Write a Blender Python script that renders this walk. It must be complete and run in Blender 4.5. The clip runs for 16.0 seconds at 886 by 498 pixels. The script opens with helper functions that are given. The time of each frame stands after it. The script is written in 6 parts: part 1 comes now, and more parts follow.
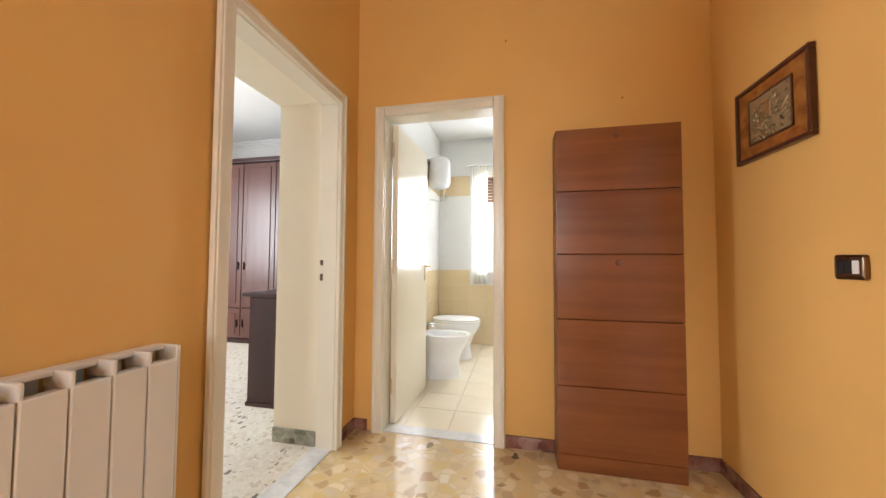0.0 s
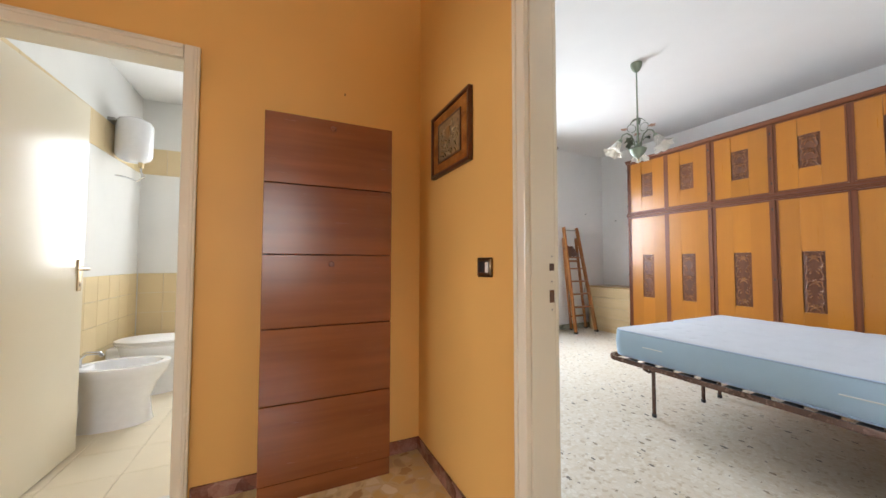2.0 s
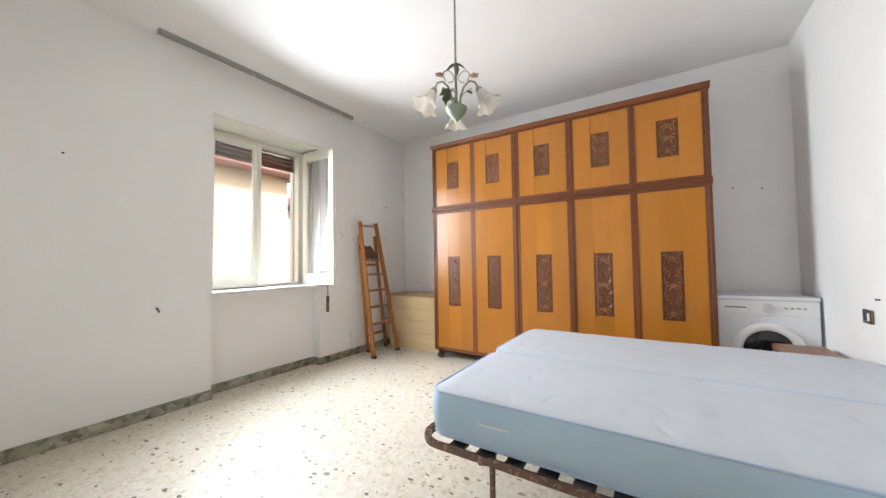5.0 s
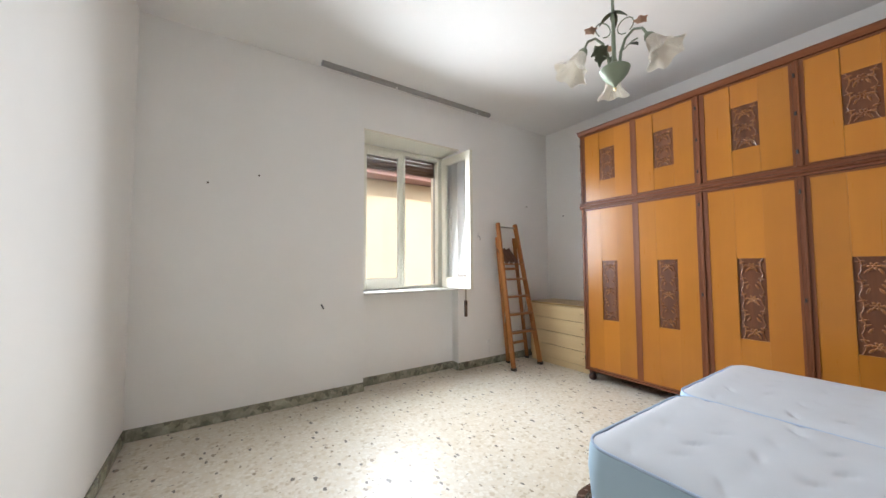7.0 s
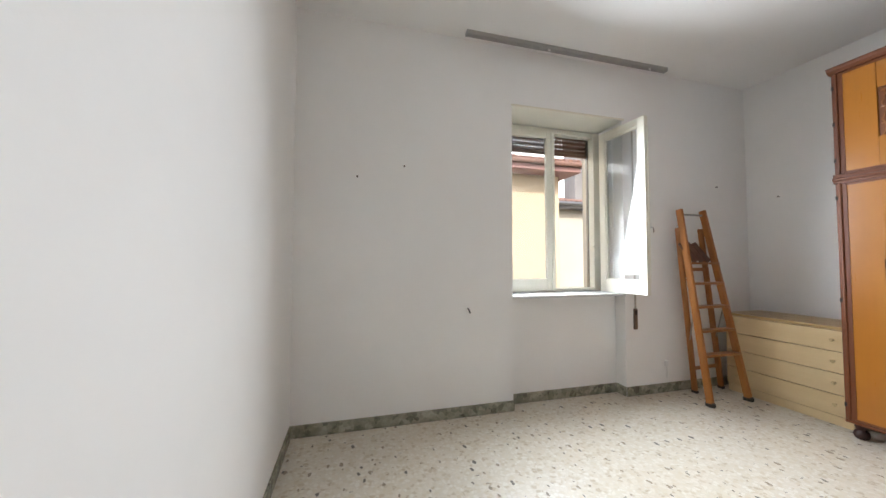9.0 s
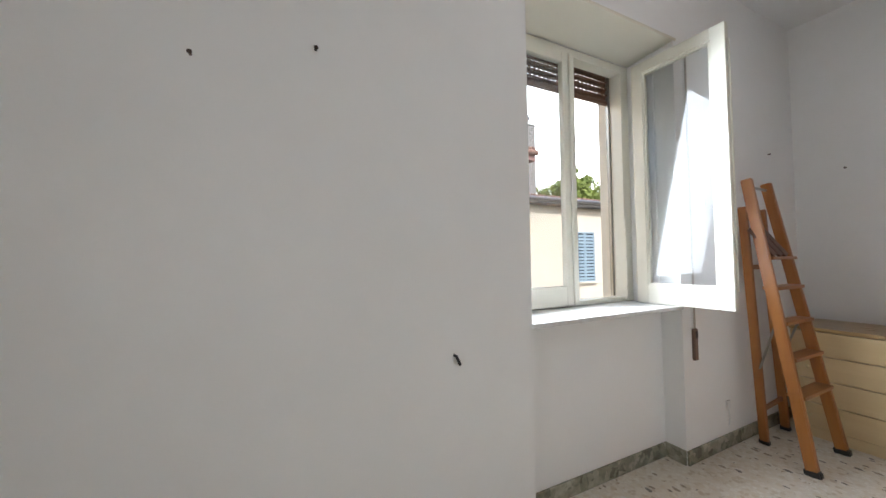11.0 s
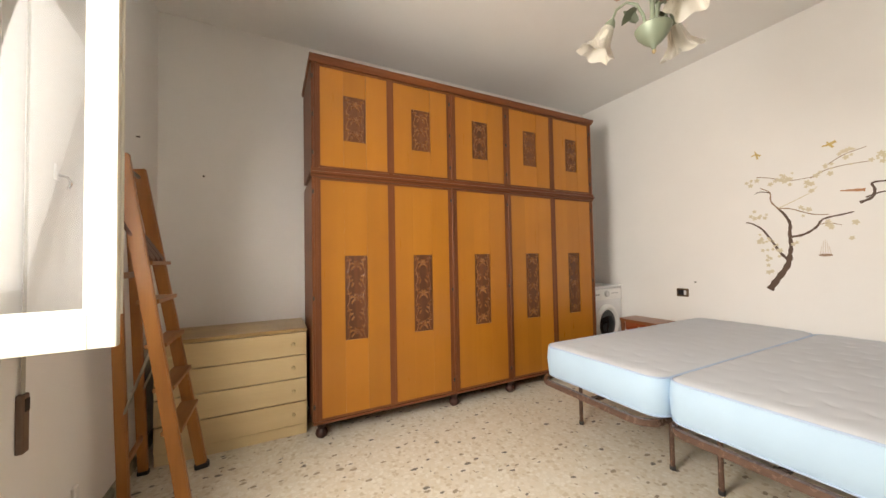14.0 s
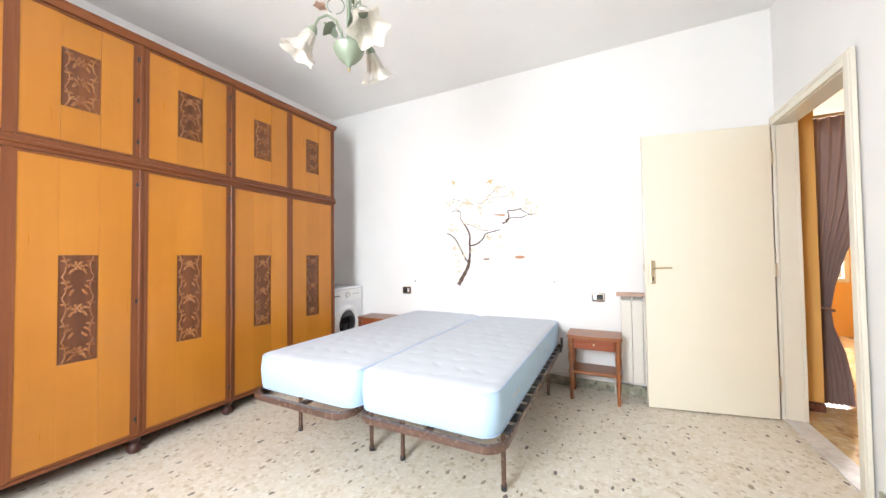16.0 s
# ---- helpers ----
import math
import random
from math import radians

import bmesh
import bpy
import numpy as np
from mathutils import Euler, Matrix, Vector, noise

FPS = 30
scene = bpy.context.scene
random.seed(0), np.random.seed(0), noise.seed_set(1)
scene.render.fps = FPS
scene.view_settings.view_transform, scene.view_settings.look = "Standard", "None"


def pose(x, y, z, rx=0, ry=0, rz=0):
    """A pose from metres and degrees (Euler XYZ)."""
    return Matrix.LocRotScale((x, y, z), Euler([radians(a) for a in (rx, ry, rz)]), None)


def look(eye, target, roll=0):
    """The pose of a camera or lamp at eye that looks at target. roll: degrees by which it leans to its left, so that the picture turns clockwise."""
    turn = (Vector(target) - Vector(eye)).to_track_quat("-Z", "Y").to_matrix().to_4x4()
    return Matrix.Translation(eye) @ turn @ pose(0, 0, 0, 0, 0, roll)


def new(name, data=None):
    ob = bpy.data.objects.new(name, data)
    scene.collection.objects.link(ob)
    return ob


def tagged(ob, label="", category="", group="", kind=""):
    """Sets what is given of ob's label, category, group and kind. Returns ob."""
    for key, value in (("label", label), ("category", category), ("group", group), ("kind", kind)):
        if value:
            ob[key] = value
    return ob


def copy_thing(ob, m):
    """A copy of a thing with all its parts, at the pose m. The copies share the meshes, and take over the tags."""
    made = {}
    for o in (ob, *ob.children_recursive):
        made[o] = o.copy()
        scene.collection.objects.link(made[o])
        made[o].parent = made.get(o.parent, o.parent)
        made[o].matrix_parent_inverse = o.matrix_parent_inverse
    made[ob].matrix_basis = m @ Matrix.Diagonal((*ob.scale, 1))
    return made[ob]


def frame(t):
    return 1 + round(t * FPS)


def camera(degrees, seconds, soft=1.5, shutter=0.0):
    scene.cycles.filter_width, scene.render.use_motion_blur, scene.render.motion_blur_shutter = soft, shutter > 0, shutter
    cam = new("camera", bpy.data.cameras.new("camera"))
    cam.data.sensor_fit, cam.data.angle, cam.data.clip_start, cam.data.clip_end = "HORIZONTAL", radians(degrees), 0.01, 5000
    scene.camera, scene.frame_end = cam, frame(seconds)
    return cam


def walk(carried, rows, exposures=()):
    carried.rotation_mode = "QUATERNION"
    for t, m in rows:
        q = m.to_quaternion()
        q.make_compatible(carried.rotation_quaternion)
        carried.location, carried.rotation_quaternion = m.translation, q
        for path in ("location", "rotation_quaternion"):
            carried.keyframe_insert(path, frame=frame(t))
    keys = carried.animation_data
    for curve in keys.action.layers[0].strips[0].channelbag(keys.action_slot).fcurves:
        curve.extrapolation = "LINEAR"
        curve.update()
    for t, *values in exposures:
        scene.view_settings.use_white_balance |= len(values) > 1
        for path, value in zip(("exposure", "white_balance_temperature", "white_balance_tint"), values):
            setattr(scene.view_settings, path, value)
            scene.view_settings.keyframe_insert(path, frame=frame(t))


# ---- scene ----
cam = camera(105.2, 16.0)
PATH = [
    (0, (0.014, 0.349, 1.081), (-0.414, 2.301, 1.159), 0.3),
    (0.5, (0.096, 0.383, 1.08), (-0.076, 2.374, 1.162), 0.3),
    (1, (0.175, 0.418, 1.09), (0.309, 2.411, 1.169), 0.3),
    (1.5, (0.24, 0.433, 1.097), (0.717, 2.374, 1.172), 0.2),
    (2, (0.319, 0.508, 1.09), (1.16, 2.321, 1.171), 0.1),
    (2.5, (0.465, 0.664, 1.097), (1.614, 2.3, 1.17), 0.1),
    (3, (0.623, 0.85, 1.108), (2.033, 2.268, 1.177), 0.2),
    (3.5, (0.806, 1.038, 1.113), (2.445, 2.182, 1.185), -0.2),
    (5.8, (1.644, 1.578, 1.164), (3.326, 2.658, 1.236), -0.9),
    (6, (1.683, 1.589, 1.16), (3.293, 2.773, 1.246), -0.8),
    (6.5, (1.697, 1.65, 1.141), (3.051, 3.118, 1.245), -0.6),
    (7, (1.635, 1.665, 1.164), (2.738, 3.331, 1.262), -0.3),
    (7.5, (1.59, 1.683, 1.177), (2.496, 3.464, 1.266), -0.0),
    (8, (1.533, 1.745, 1.181), (2.245, 3.612, 1.265), -0.0),
    (8.5, (1.468, 1.972, 1.19), (2.027, 3.891, 1.263), 0.2),
    (9, (1.513, 2.254, 1.183), (2.039, 4.182, 1.261), 0.1),
    (9.2, (1.531, 2.387, 1.191), (2.081, 4.308, 1.26), -0.0),
    (11.3, (1.849, 3.791, 1.197), (2.864, 5.513, 1.264), -0.6),
    (11.5, (1.897, 3.926, 1.185), (3.041, 5.565, 1.263), -0.5),
    (12, (2.064, 4.127, 1.169), (3.628, 5.371, 1.243), -0.6),
    (12.5, (2.255, 4.203, 1.148), (4.125, 4.908, 1.23), -0.9),
    (13, (2.393, 4.174, 1.149), (4.382, 4.365, 1.227), -1.3),
    (13.5, (2.441, 4.13, 1.158), (4.402, 3.743, 1.226), -1.0),
    (14, (2.417, 4.046, 1.17), (4.201, 3.144, 1.229), -1.1),
    (14.5, (2.375, 3.963, 1.183), (3.955, 2.738, 1.235), -1.2),
    (15, (2.324, 3.899, 1.199), (3.694, 2.442, 1.237), -0.9),
    (15.5, (2.261, 3.835, 1.17), (3.41, 2.199, 1.221), -0.7),
    (16, (2.198, 3.771, 1.167), (3.096, 1.985, 1.218), -0.7),
]
walk(cam, [(t, look(eye, target, roll)) for t, eye, target, roll in PATH],
     exposures=[(0.0, 1.37, 6200, 11), (0.5, 1.37, 5900, 10), (1.5, 1.18, 6050, 10), (2.0, 1.15, 6300, 11), (2.6, 1.3, 6300, 11), (3.7, 1.32, 6400, 12), (5.8, 1.0, 6550, 11), (9.0, 0.76, 6450, 11), (11.5, 0.64, 6200, 11), (12.4, 0.70, 6150, 11), (13.3, 0.60, 8100, 14), (14.2, 0.78, 8300, 15), (15.0, 0.98, 8000, 13), (15.7, 1.02, 7250, 13), (16.0, 1.5, 6600, 12)])

# ---- light ----
world = bpy.data.worlds.new("sky")
scene.world = world
world.use_nodes = True
wn = world.node_tree.nodes
sky = wn.new("ShaderNodeTexSky")
sky.sky_type = "NISHITA"
sky.sun_disc = False
sky.sun_elevation = radians(42)
sky.dust_density = 4.0
sky.sun_rotation = radians(200)
wn["Background"].inputs["Strength"].default_value = 0.15
world.node_tree.links.new(sky.outputs["Color"], wn["Background"].inputs["Color"])


def sun_lamp(strength, elevation, azimuth):
    """azimuth: degrees from +y towards +x of the place the sun stands at."""
    data = bpy.data.lights.new("sun", "SUN")
    data.energy, data.angle, data.color = strength, radians(0.5), (1.0, 0.95, 0.87)
    ob = new("sun", data)
    e, a = radians(elevation), radians(azimuth)
    ob.matrix_world = look((math.cos(e) * math.sin(a) * 30, math.cos(e) * math.cos(a) * 30, math.sin(e) * 30), (0, 0, 0))
    return ob


def window_lamp(name, place, target, width, height, watts, colour=(0.93, 0.97, 1.0), spread=180):
    """The sky's light in the opening of a window."""
    data = bpy.data.lights.new(name, "AREA")
    data.shape, data.size, data.size_y = "RECTANGLE", width, height
    data.energy, data.color, data.spread = watts, colour, radians(spread)
    ob = new(name, data)
    ob.matrix_world = look(place, target)
    return ob


sun_lamp(2.0, 42, 200)
window_lamp("window_light", (3.21, 4.88, 1.66), (3.28, 2.88, 1.26), 0.70, 1.22, 42, (0.86, 0.93, 1.0), 148)
window_lamp("bathroom_window_light", (-0.06, 4.97, 1.62), (-0.1, 3.0, 1.1), 0.86, 1.25, 21)
window_lamp("corridor_window_light", (-0.1, -3.05, 1.55), (-0.1, 0.0, 1.2), 1.25, 1.55, 24)
# fill lamp in an added, unseen window; lights the side room and hall
window_lamp("side_room_fill_light", (-4.62, 2.2, 1.6), (-2.0, 2.6, 1.2), 1.1, 1.4, 48)

# ---- materials ----


class Shader:
    """A small builder for node materials."""

    def __init__(self, name, rough=0.5, metal=0.0, spec=0.5):
        self.mat = bpy.data.materials.new(name)
        self.mat.use_nodes = True
        self.nodes, self.links = self.mat.node_tree.nodes, self.mat.node_tree.links
        self.bsdf = self.nodes["Principled BSDF"]
        self.bsdf.inputs["Roughness"].default_value = rough
        self.bsdf.inputs["Metallic"].default_value = metal
        self.bsdf.inputs["Specular IOR Level"].default_value = spec

    def add(self, kind, **values):
        node = self.nodes.new(kind)
        for key, value in values.items():
            node.inputs[key].default_value = value
        return node

    def coords(self, scale=(1, 1, 1), turn=(0, 0, 0)):
        tc = self.nodes.new("ShaderNodeTexCoord")
        mp = self.nodes.new("ShaderNodeMapping")
        mp.inputs["Scale"].default_value = scale
        mp.inputs["Rotation"].default_value = [radians(a) for a in turn]
        self.links.new(tc.outputs["Object"], mp.inputs["Vector"])
        return mp.outputs["Vector"]

    def noise(self, vec, scale, detail=4.0, rough=0.55):
        n = self.add("ShaderNodeTexNoise", Scale=scale, Detail=detail, Roughness=rough)
        self.links.new(vec, n.inputs["Vector"])
        return n.outputs["Fac"]

    def voronoi(self, vec, scale, feature="F1", rand=1.0):
        n = self.add("ShaderNodeTexVoronoi", Scale=scale, Randomness=rand)
        n.feature = feature
        self.links.new(vec, n.inputs["Vector"])
        return n

    def ramp(self, fac, stops):
        n = self.nodes.new("ShaderNodeValToRGB")
        while len(n.color_ramp.elements) < len(stops):
            n.color_ramp.elements.new(0.5)
        for el, (pos, col) in zip(n.color_ramp.elements, stops):
            el.position = pos
            el.color = (*col, 1) if len(col) == 3 else col
        self.links.new(fac, n.inputs["Fac"])
        return n.outputs["Color"]

    def mix(self, fac, a, b, mode="MIX"):
        n = self.nodes.new("ShaderNodeMix")
        n.data_type, n.blend_type = "RGBA", mode
        for sock, v in ((n.inputs[0], fac), (n.inputs[6], a), (n.inputs[7], b)):
            if isinstance(v, (int, float)):
                sock.default_value = v
            elif isinstance(v, tuple):
                sock.default_value = (*v, 1)
            else:
                self.links.new(v, sock)
        return n.outputs[2]

    def math(self, op, a, b=0.0):
        n = self.nodes.new("ShaderNodeMath")
        n.operation = op
        for sock, v in zip(n.inputs, (a, b)):
            if isinstance(v, (int, float)):
                sock.default_value = v
            else:
                self.links.new(v, sock)
        return n.outputs[0]

    def random(self):
        return self.nodes.new("ShaderNodeObjectInfo").outputs["Random"]

    def colour(self, c):
        if isinstance(c, tuple):
            self.bsdf.inputs["Base Color"].default_value = (*c, 1)
        else:
            self.links.new(c, self.bsdf.inputs["Base Color"])
        return self

    def rough(self, fac):
        self.links.new(fac, self.bsdf.inputs["Roughness"])
        return self

    def bump(self, height, strength=0.2, distance=0.01):
        n = self.add("ShaderNodeBump", Strength=strength, Distance=distance)
        self.links.new(height, n.inputs["Height"])
        self.links.new(n.outputs["Normal"], self.bsdf.inputs["Normal"])
        return self


def scaled(c, k):
    return tuple(min(1.0, v * k) for v in c)


def plaster(name, c, stain=0.9, rough=0.75, relief=0.12):
    s = Shader(name, rough, spec=0.3)
    v = s.coords()
    big = s.noise(v, 0.9, 3)
    fine = s.noise(v, 60, 5, 0.7)
    col = s.mix(s.ramp(big, [(0.35, (0, 0, 0)), (0.7, (1, 1, 1))]), scaled(c, stain), c)
    col = s.mix(s.math("MULTIPLY", s.noise(v, 9, 4), 0.16), col, scaled(c, 0.82))
    s.colour(col)
    s.bump(s.math("ADD", s.math("MULTIPLY", fine, 0.35), s.noise(v, 7, 3)), relief, 0.01)
    return s.mat


def paint(name, c, rough=0.32, wear=0.93):
    s = Shader(name, rough)
    v = s.coords()
    s.colour(s.mix(s.noise(v, 5, 4), scaled(c, wear), c))
    s.rough(s.math("ADD", s.math("MULTIPLY", s.noise(v, 14, 3), 0.18), rough - 0.08))
    s.bump(s.noise(v, 35, 3), 0.04, 0.004)
    return s.mat


def wood(name, light, dark, axis="z", rough=0.38, scale=1.0, vary=0.25, mottle=0.12, grain=0.28):
    """Grain along one axis of the thing."""
    s = Shader(name, rough)
    k = {"x": (0.06, 1, 1), "y": (1, 0.06, 1), "z": (1, 1, 0.06)}[axis]
    tc = s.nodes.new("ShaderNodeTexCoord")
    shift = s.nodes.new("ShaderNodeVectorMath")
    shift.operation = "ADD"
    rnd = s.random()
    comb = s.nodes.new("ShaderNodeCombineXYZ")
    for i in range(3):
        s.links.new(s.math("MULTIPLY", rnd, 7.0 + 3 * i), comb.inputs[i])
    s.links.new(tc.outputs["Object"], shift.inputs[0])
    s.links.new(comb.outputs[0], shift.inputs[1])
    mp = s.nodes.new("ShaderNodeMapping")
    mp.inputs["Scale"].default_value = k
    s.links.new(shift.outputs[0], mp.inputs["Vector"])
    v = mp.outputs["Vector"]
    coarse = s.noise(v, 9 * scale, 4, 0.6)
    fine = s.noise(v, 90 * scale, 5, 0.7)
    col = s.mix(s.ramp(coarse, [(0.32, (0, 0, 0)), (0.68, (1, 1, 1))]), dark, light)
    col = s.mix(s.math("MULTIPLY", fine, grain), col, scaled(dark, 0.7))
    # uneven varnish and figure in soft blotches
    col = s.mix(s.math("MULTIPLY", s.ramp(s.noise(shift.outputs[0], 5.5, 3), [(0.38, (0, 0, 0)), (0.72, (1, 1, 1))]), mottle), col, scaled(dark, 0.72))
    tint = s.math("ADD", s.math("MULTIPLY", rnd, vary), 1.0 - vary / 2)
    hsv = s.nodes.new("ShaderNodeHueSaturation")
    s.links.new(tint, hsv.inputs["Value"])
    s.links.new(col, hsv.inputs["Color"])
    s.colour(hsv.outputs["Color"])
    s.rough(s.math("ADD", s.math("MULTIPLY", fine, 0.7 * grain), rough - 0.35 * grain))
    s.bump(fine, 0.2 * grain, 0.003)
    return s.mat


def terrazzo(name, base, warm, chips, dark_share, size, rough, chip=0.75):
    s = Shader(name, rough)
    v = s.coords()
    wob = s.nodes.new("ShaderNodeVectorMath")
    wob.operation = "MULTIPLY_ADD"
    nz = s.add("ShaderNodeTexNoise", Scale=size * 0.9, Detail=2.0)
    s.links.new(v, nz.inputs["Vector"])
    s.links.new(nz.outputs["Color"], wob.inputs[0])
    wob.inputs[1].default_value = (0.9 / size, 0.9 / size, 0)
    s.links.new(v, wob.inputs[2])
    wv = wob.outputs[0]
    cells = s.voronoi(wv, size)
    sep = s.nodes.new("ShaderNodeSeparateColor")
    s.links.new(cells.outputs["Color"], sep.inputs[0])
    edge = s.voronoi(wv, size, "DISTANCE_TO_EDGE")
    inside = s.ramp(edge.outputs["Distance"], [(0.05, (0, 0, 0)), (0.12, (1, 1, 1))])
    tone = s.ramp(sep.outputs[0], chips)
    ground = s.mix(s.noise(v, size * 3.5, 4, 0.7), scaled(base, 0.88), base)
    light = s.mix(s.math("MULTIPLY", inside, chip), ground, tone)
    # the few dark flakes, long and thin
    stretch = s.nodes.new("ShaderNodeMapping")
    stretch.inputs["Scale"].default_value = (1.0, 0.55, 1)
    s.links.new(wv, stretch.inputs["Vector"])
    flakes = s.voronoi(stretch.outputs[0], size * 0.72)
    sep2 = s.nodes.new("ShaderNodeSeparateColor")
    s.links.new(flakes.outputs["Color"], sep2.inputs[0])
    pick = s.math("GREATER_THAN", sep2.outputs[1], 1.0 - dark_share)
    reach = s.math("ADD", s.math("MULTIPLY", sep2.outputs[0], 0.22), 0.14)
    near = s.math("LESS_THAN", flakes.outputs["Distance"], reach)
    flake = s.math("MULTIPLY", pick, near)
    sliver = s.nodes.new("ShaderNodeMapping")
    sliver.inputs["Scale"].default_value = (0.5, 1.25, 1)
    sliver.inputs["Rotation"].default_value = (0, 0, 0.7)
    s.links.new(wv, sliver.inputs["Vector"])
    bits = s.voronoi(sliver.outputs[0], size * 1.1)
    sep3 = s.nodes.new("ShaderNodeSeparateColor")
    s.links.new(bits.outputs["Color"], sep3.inputs[0])
    thin = s.math("MULTIPLY", s.math("GREATER_THAN", sep3.outputs[1], 1.0 - dark_share * 0.4), s.math("LESS_THAN", bits.outputs["Distance"], 0.22))
    light = s.mix(s.math("MULTIPLY", thin, 0.7), light, s.ramp(sep3.outputs[2], [(0.0, (0.07, 0.06, 0.05)), (1.0, (0.33, 0.22, 0.11))]))
    col = s.mix(s.math("MULTIPLY", flake, 0.85), light, s.ramp(sep2.outputs[2], [(0.0, (0.05, 0.045, 0.04)), (1.0, (0.26, 0.2, 0.13))]))
    col = s.mix(s.ramp(s.noise(v, 1.1, 3), [(0.4, (0, 0, 0)), (0.75, (0.5, 0.5, 0.5))]), col, warm, "MULTIPLY")
    s.colour(col)
    s.rough(s.math("ADD", s.math("MULTIPLY", s.noise(v, 3, 4), 0.16), rough - 0.08))
    s.bump(s.noise(v, 2.2, 2), 0.02, 0.01)
    return s.mat


def marble(name, light, dark, scale=14, rough=0.25):
    s = Shader(name, rough)
    v = s.coords()
    c = s.ramp(s.noise(v, scale, 7, 0.7), [(0.32, dark), (0.5, light), (0.62, scaled(light, 0.75)), (0.72, dark)])
    s.colour(s.mix(s.math("MULTIPLY", s.noise(v, 90, 3), 0.25), c, scaled(dark, 0.8)))
    return s.mat


def breccia(name, pale, mid, dark, scale, rough=0.25):
    """Broken stone: pale and dark fragments in a mottled ground."""
    s = Shader(name, rough)
    v = s.coords()
    warp = s.nodes.new("ShaderNodeVectorMath")
    warp.operation = "MULTIPLY_ADD"
    nz = s.add("ShaderNodeTexNoise", Scale=scale * 0.8, Detail=3.0)
    s.links.new(v, nz.inputs["Vector"])
    s.links.new(nz.outputs["Color"], warp.inputs[0])
    warp.inputs[1].default_value = (1.4 / scale,) * 3
    s.links.new(v, warp.inputs[2])
    cells = s.voronoi(warp.outputs[0], scale)
    sep = s.nodes.new("ShaderNodeSeparateColor")
    s.links.new(cells.outputs["Color"], sep.inputs[0])
    tone = s.ramp(sep.outputs[0], [(0.0, dark), (0.3, mid), (0.65, scaled(mid, 1.3)), (1.0, pale)])
    vein = s.ramp(s.noise(v, scale * 0.35, 7, 0.7), [(0.38, scaled(dark, 1.4)), (0.5, mid), (0.66, pale)])
    s.colour(s.mix(0.45, tone, vein))
    return s.mat


def metal(name, c, rough=0.3, flaw=0.15):
    s = Shader(name, rough, 1.0)
    v = s.coords()
    s.colour(s.mix(s.noise(v, 30, 4), scaled(c, 0.75), c))
    s.rough(s.math("ADD", s.math("MULTIPLY", s.noise(v, 45, 3), flaw), rough - flaw / 2))
    return s.mat


def plain(name, c, rough=0.4, metal_=0.0):
    s = Shader(name, rough, metal_)
    v = s.coords()
    s.colour(s.mix(s.noise(v, 25, 3), scaled(c, 0.9), c))
    return s.mat


def cloth(name, c, rough=0.85, weave=420, sheer=0.0):
    s = Shader(name, rough, spec=0.2)
    v = s.coords()
    s.colour(s.mix(s.noise(v, 6, 4), scaled(c, 0.9), c))
    s.bump(s.noise(v, weave, 2), 0.15, 0.002)
    if sheer:
        back = s.add("ShaderNodeBsdfTranslucent", Color=(*c, 1))
        blend = s.add("ShaderNodeMixShader", Fac=sheer)
        s.links.new(s.bsdf.outputs[0], blend.inputs[1])
        s.links.new(back.outputs[0], blend.inputs[2])
        s.links.new(blend.outputs[0], s.nodes["Material Output"].inputs["Surface"])
    return s.mat


def glowing(name, c, strength):
    s = Shader(name, 1.0)
    s.bsdf.inputs["Base Color"].default_value = (*c, 1)
    s.bsdf.inputs["Emission Color"].default_value = (*c, 1)
    s.bsdf.inputs["Emission Strength"].default_value = strength
    return s.mat


def glass(name, tint=(0.96, 0.99, 1.0), veil=0.0):
    s = Shader(name, 0.02)
    s.bsdf.inputs["Transmission Weight"].default_value = 1.0
    s.bsdf.inputs["IOR"].default_value = 1.45
    s.colour(tint)
    # a thin white diffuse film paints the milky glare over the pane
    if veil:
        film = s.add("ShaderNodeBsdfDiffuse", Color=(0.85, 0.87, 0.9, 1))
        blend = s.nodes.new("ShaderNodeMixShader")
        v = s.coords()
        s.links.new(s.math("MULTIPLY", s.ramp(s.noise(v, 5, 4), [(0.2, (0.6, 0.6, 0.6)), (0.8, (1, 1, 1))]), veil), blend.inputs[0])
        s.links.new(s.bsdf.outputs[0], blend.inputs[1])
        s.links.new(film.outputs[0], blend.inputs[2])
        s.links.new(blend.outputs[0], s.nodes["Material Output"].inputs["Surface"])
    return s.mat


WHITE_WALL = plaster("white_plaster", (0.88, 0.87, 0.85), 0.95)
CREAM_WALL = plaster("cream_plaster", (0.82, 0.74, 0.59), 0.95)
CEILING = plaster("ceiling_plaster", (0.87, 0.86, 0.84), 0.95, relief=0.06)
ORANGE = plaster("orange_plaster", (0.83, 0.487, 0.15), 0.9, 0.45, 0.1)
TRIM = paint("cream_gloss_paint", (0.80, 0.75, 0.63), 0.22)
DOOR_PAINT = paint("door_cream_paint", (0.83, 0.77, 0.63), 0.17, 0.96)
WINDOW_PAINT = paint("window_white_paint", (0.80, 0.78, 0.68), 0.35)
BED_FLOOR = terrazzo("pale_terrazzo", (0.70, 0.645, 0.55), (0.94, 0.90, 0.83), [(0.0, (0.77, 0.74, 0.67)), (0.5, (0.70, 0.64, 0.54)), (0.82, (0.62, 0.54, 0.41)), (1.0, (0.47, 0.38, 0.26))], 0.25, 42, 0.40, 0.75)
BED_FLOOR.node_tree.nodes["Principled BSDF"].inputs["Specular IOR Level"].default_value = 0.38
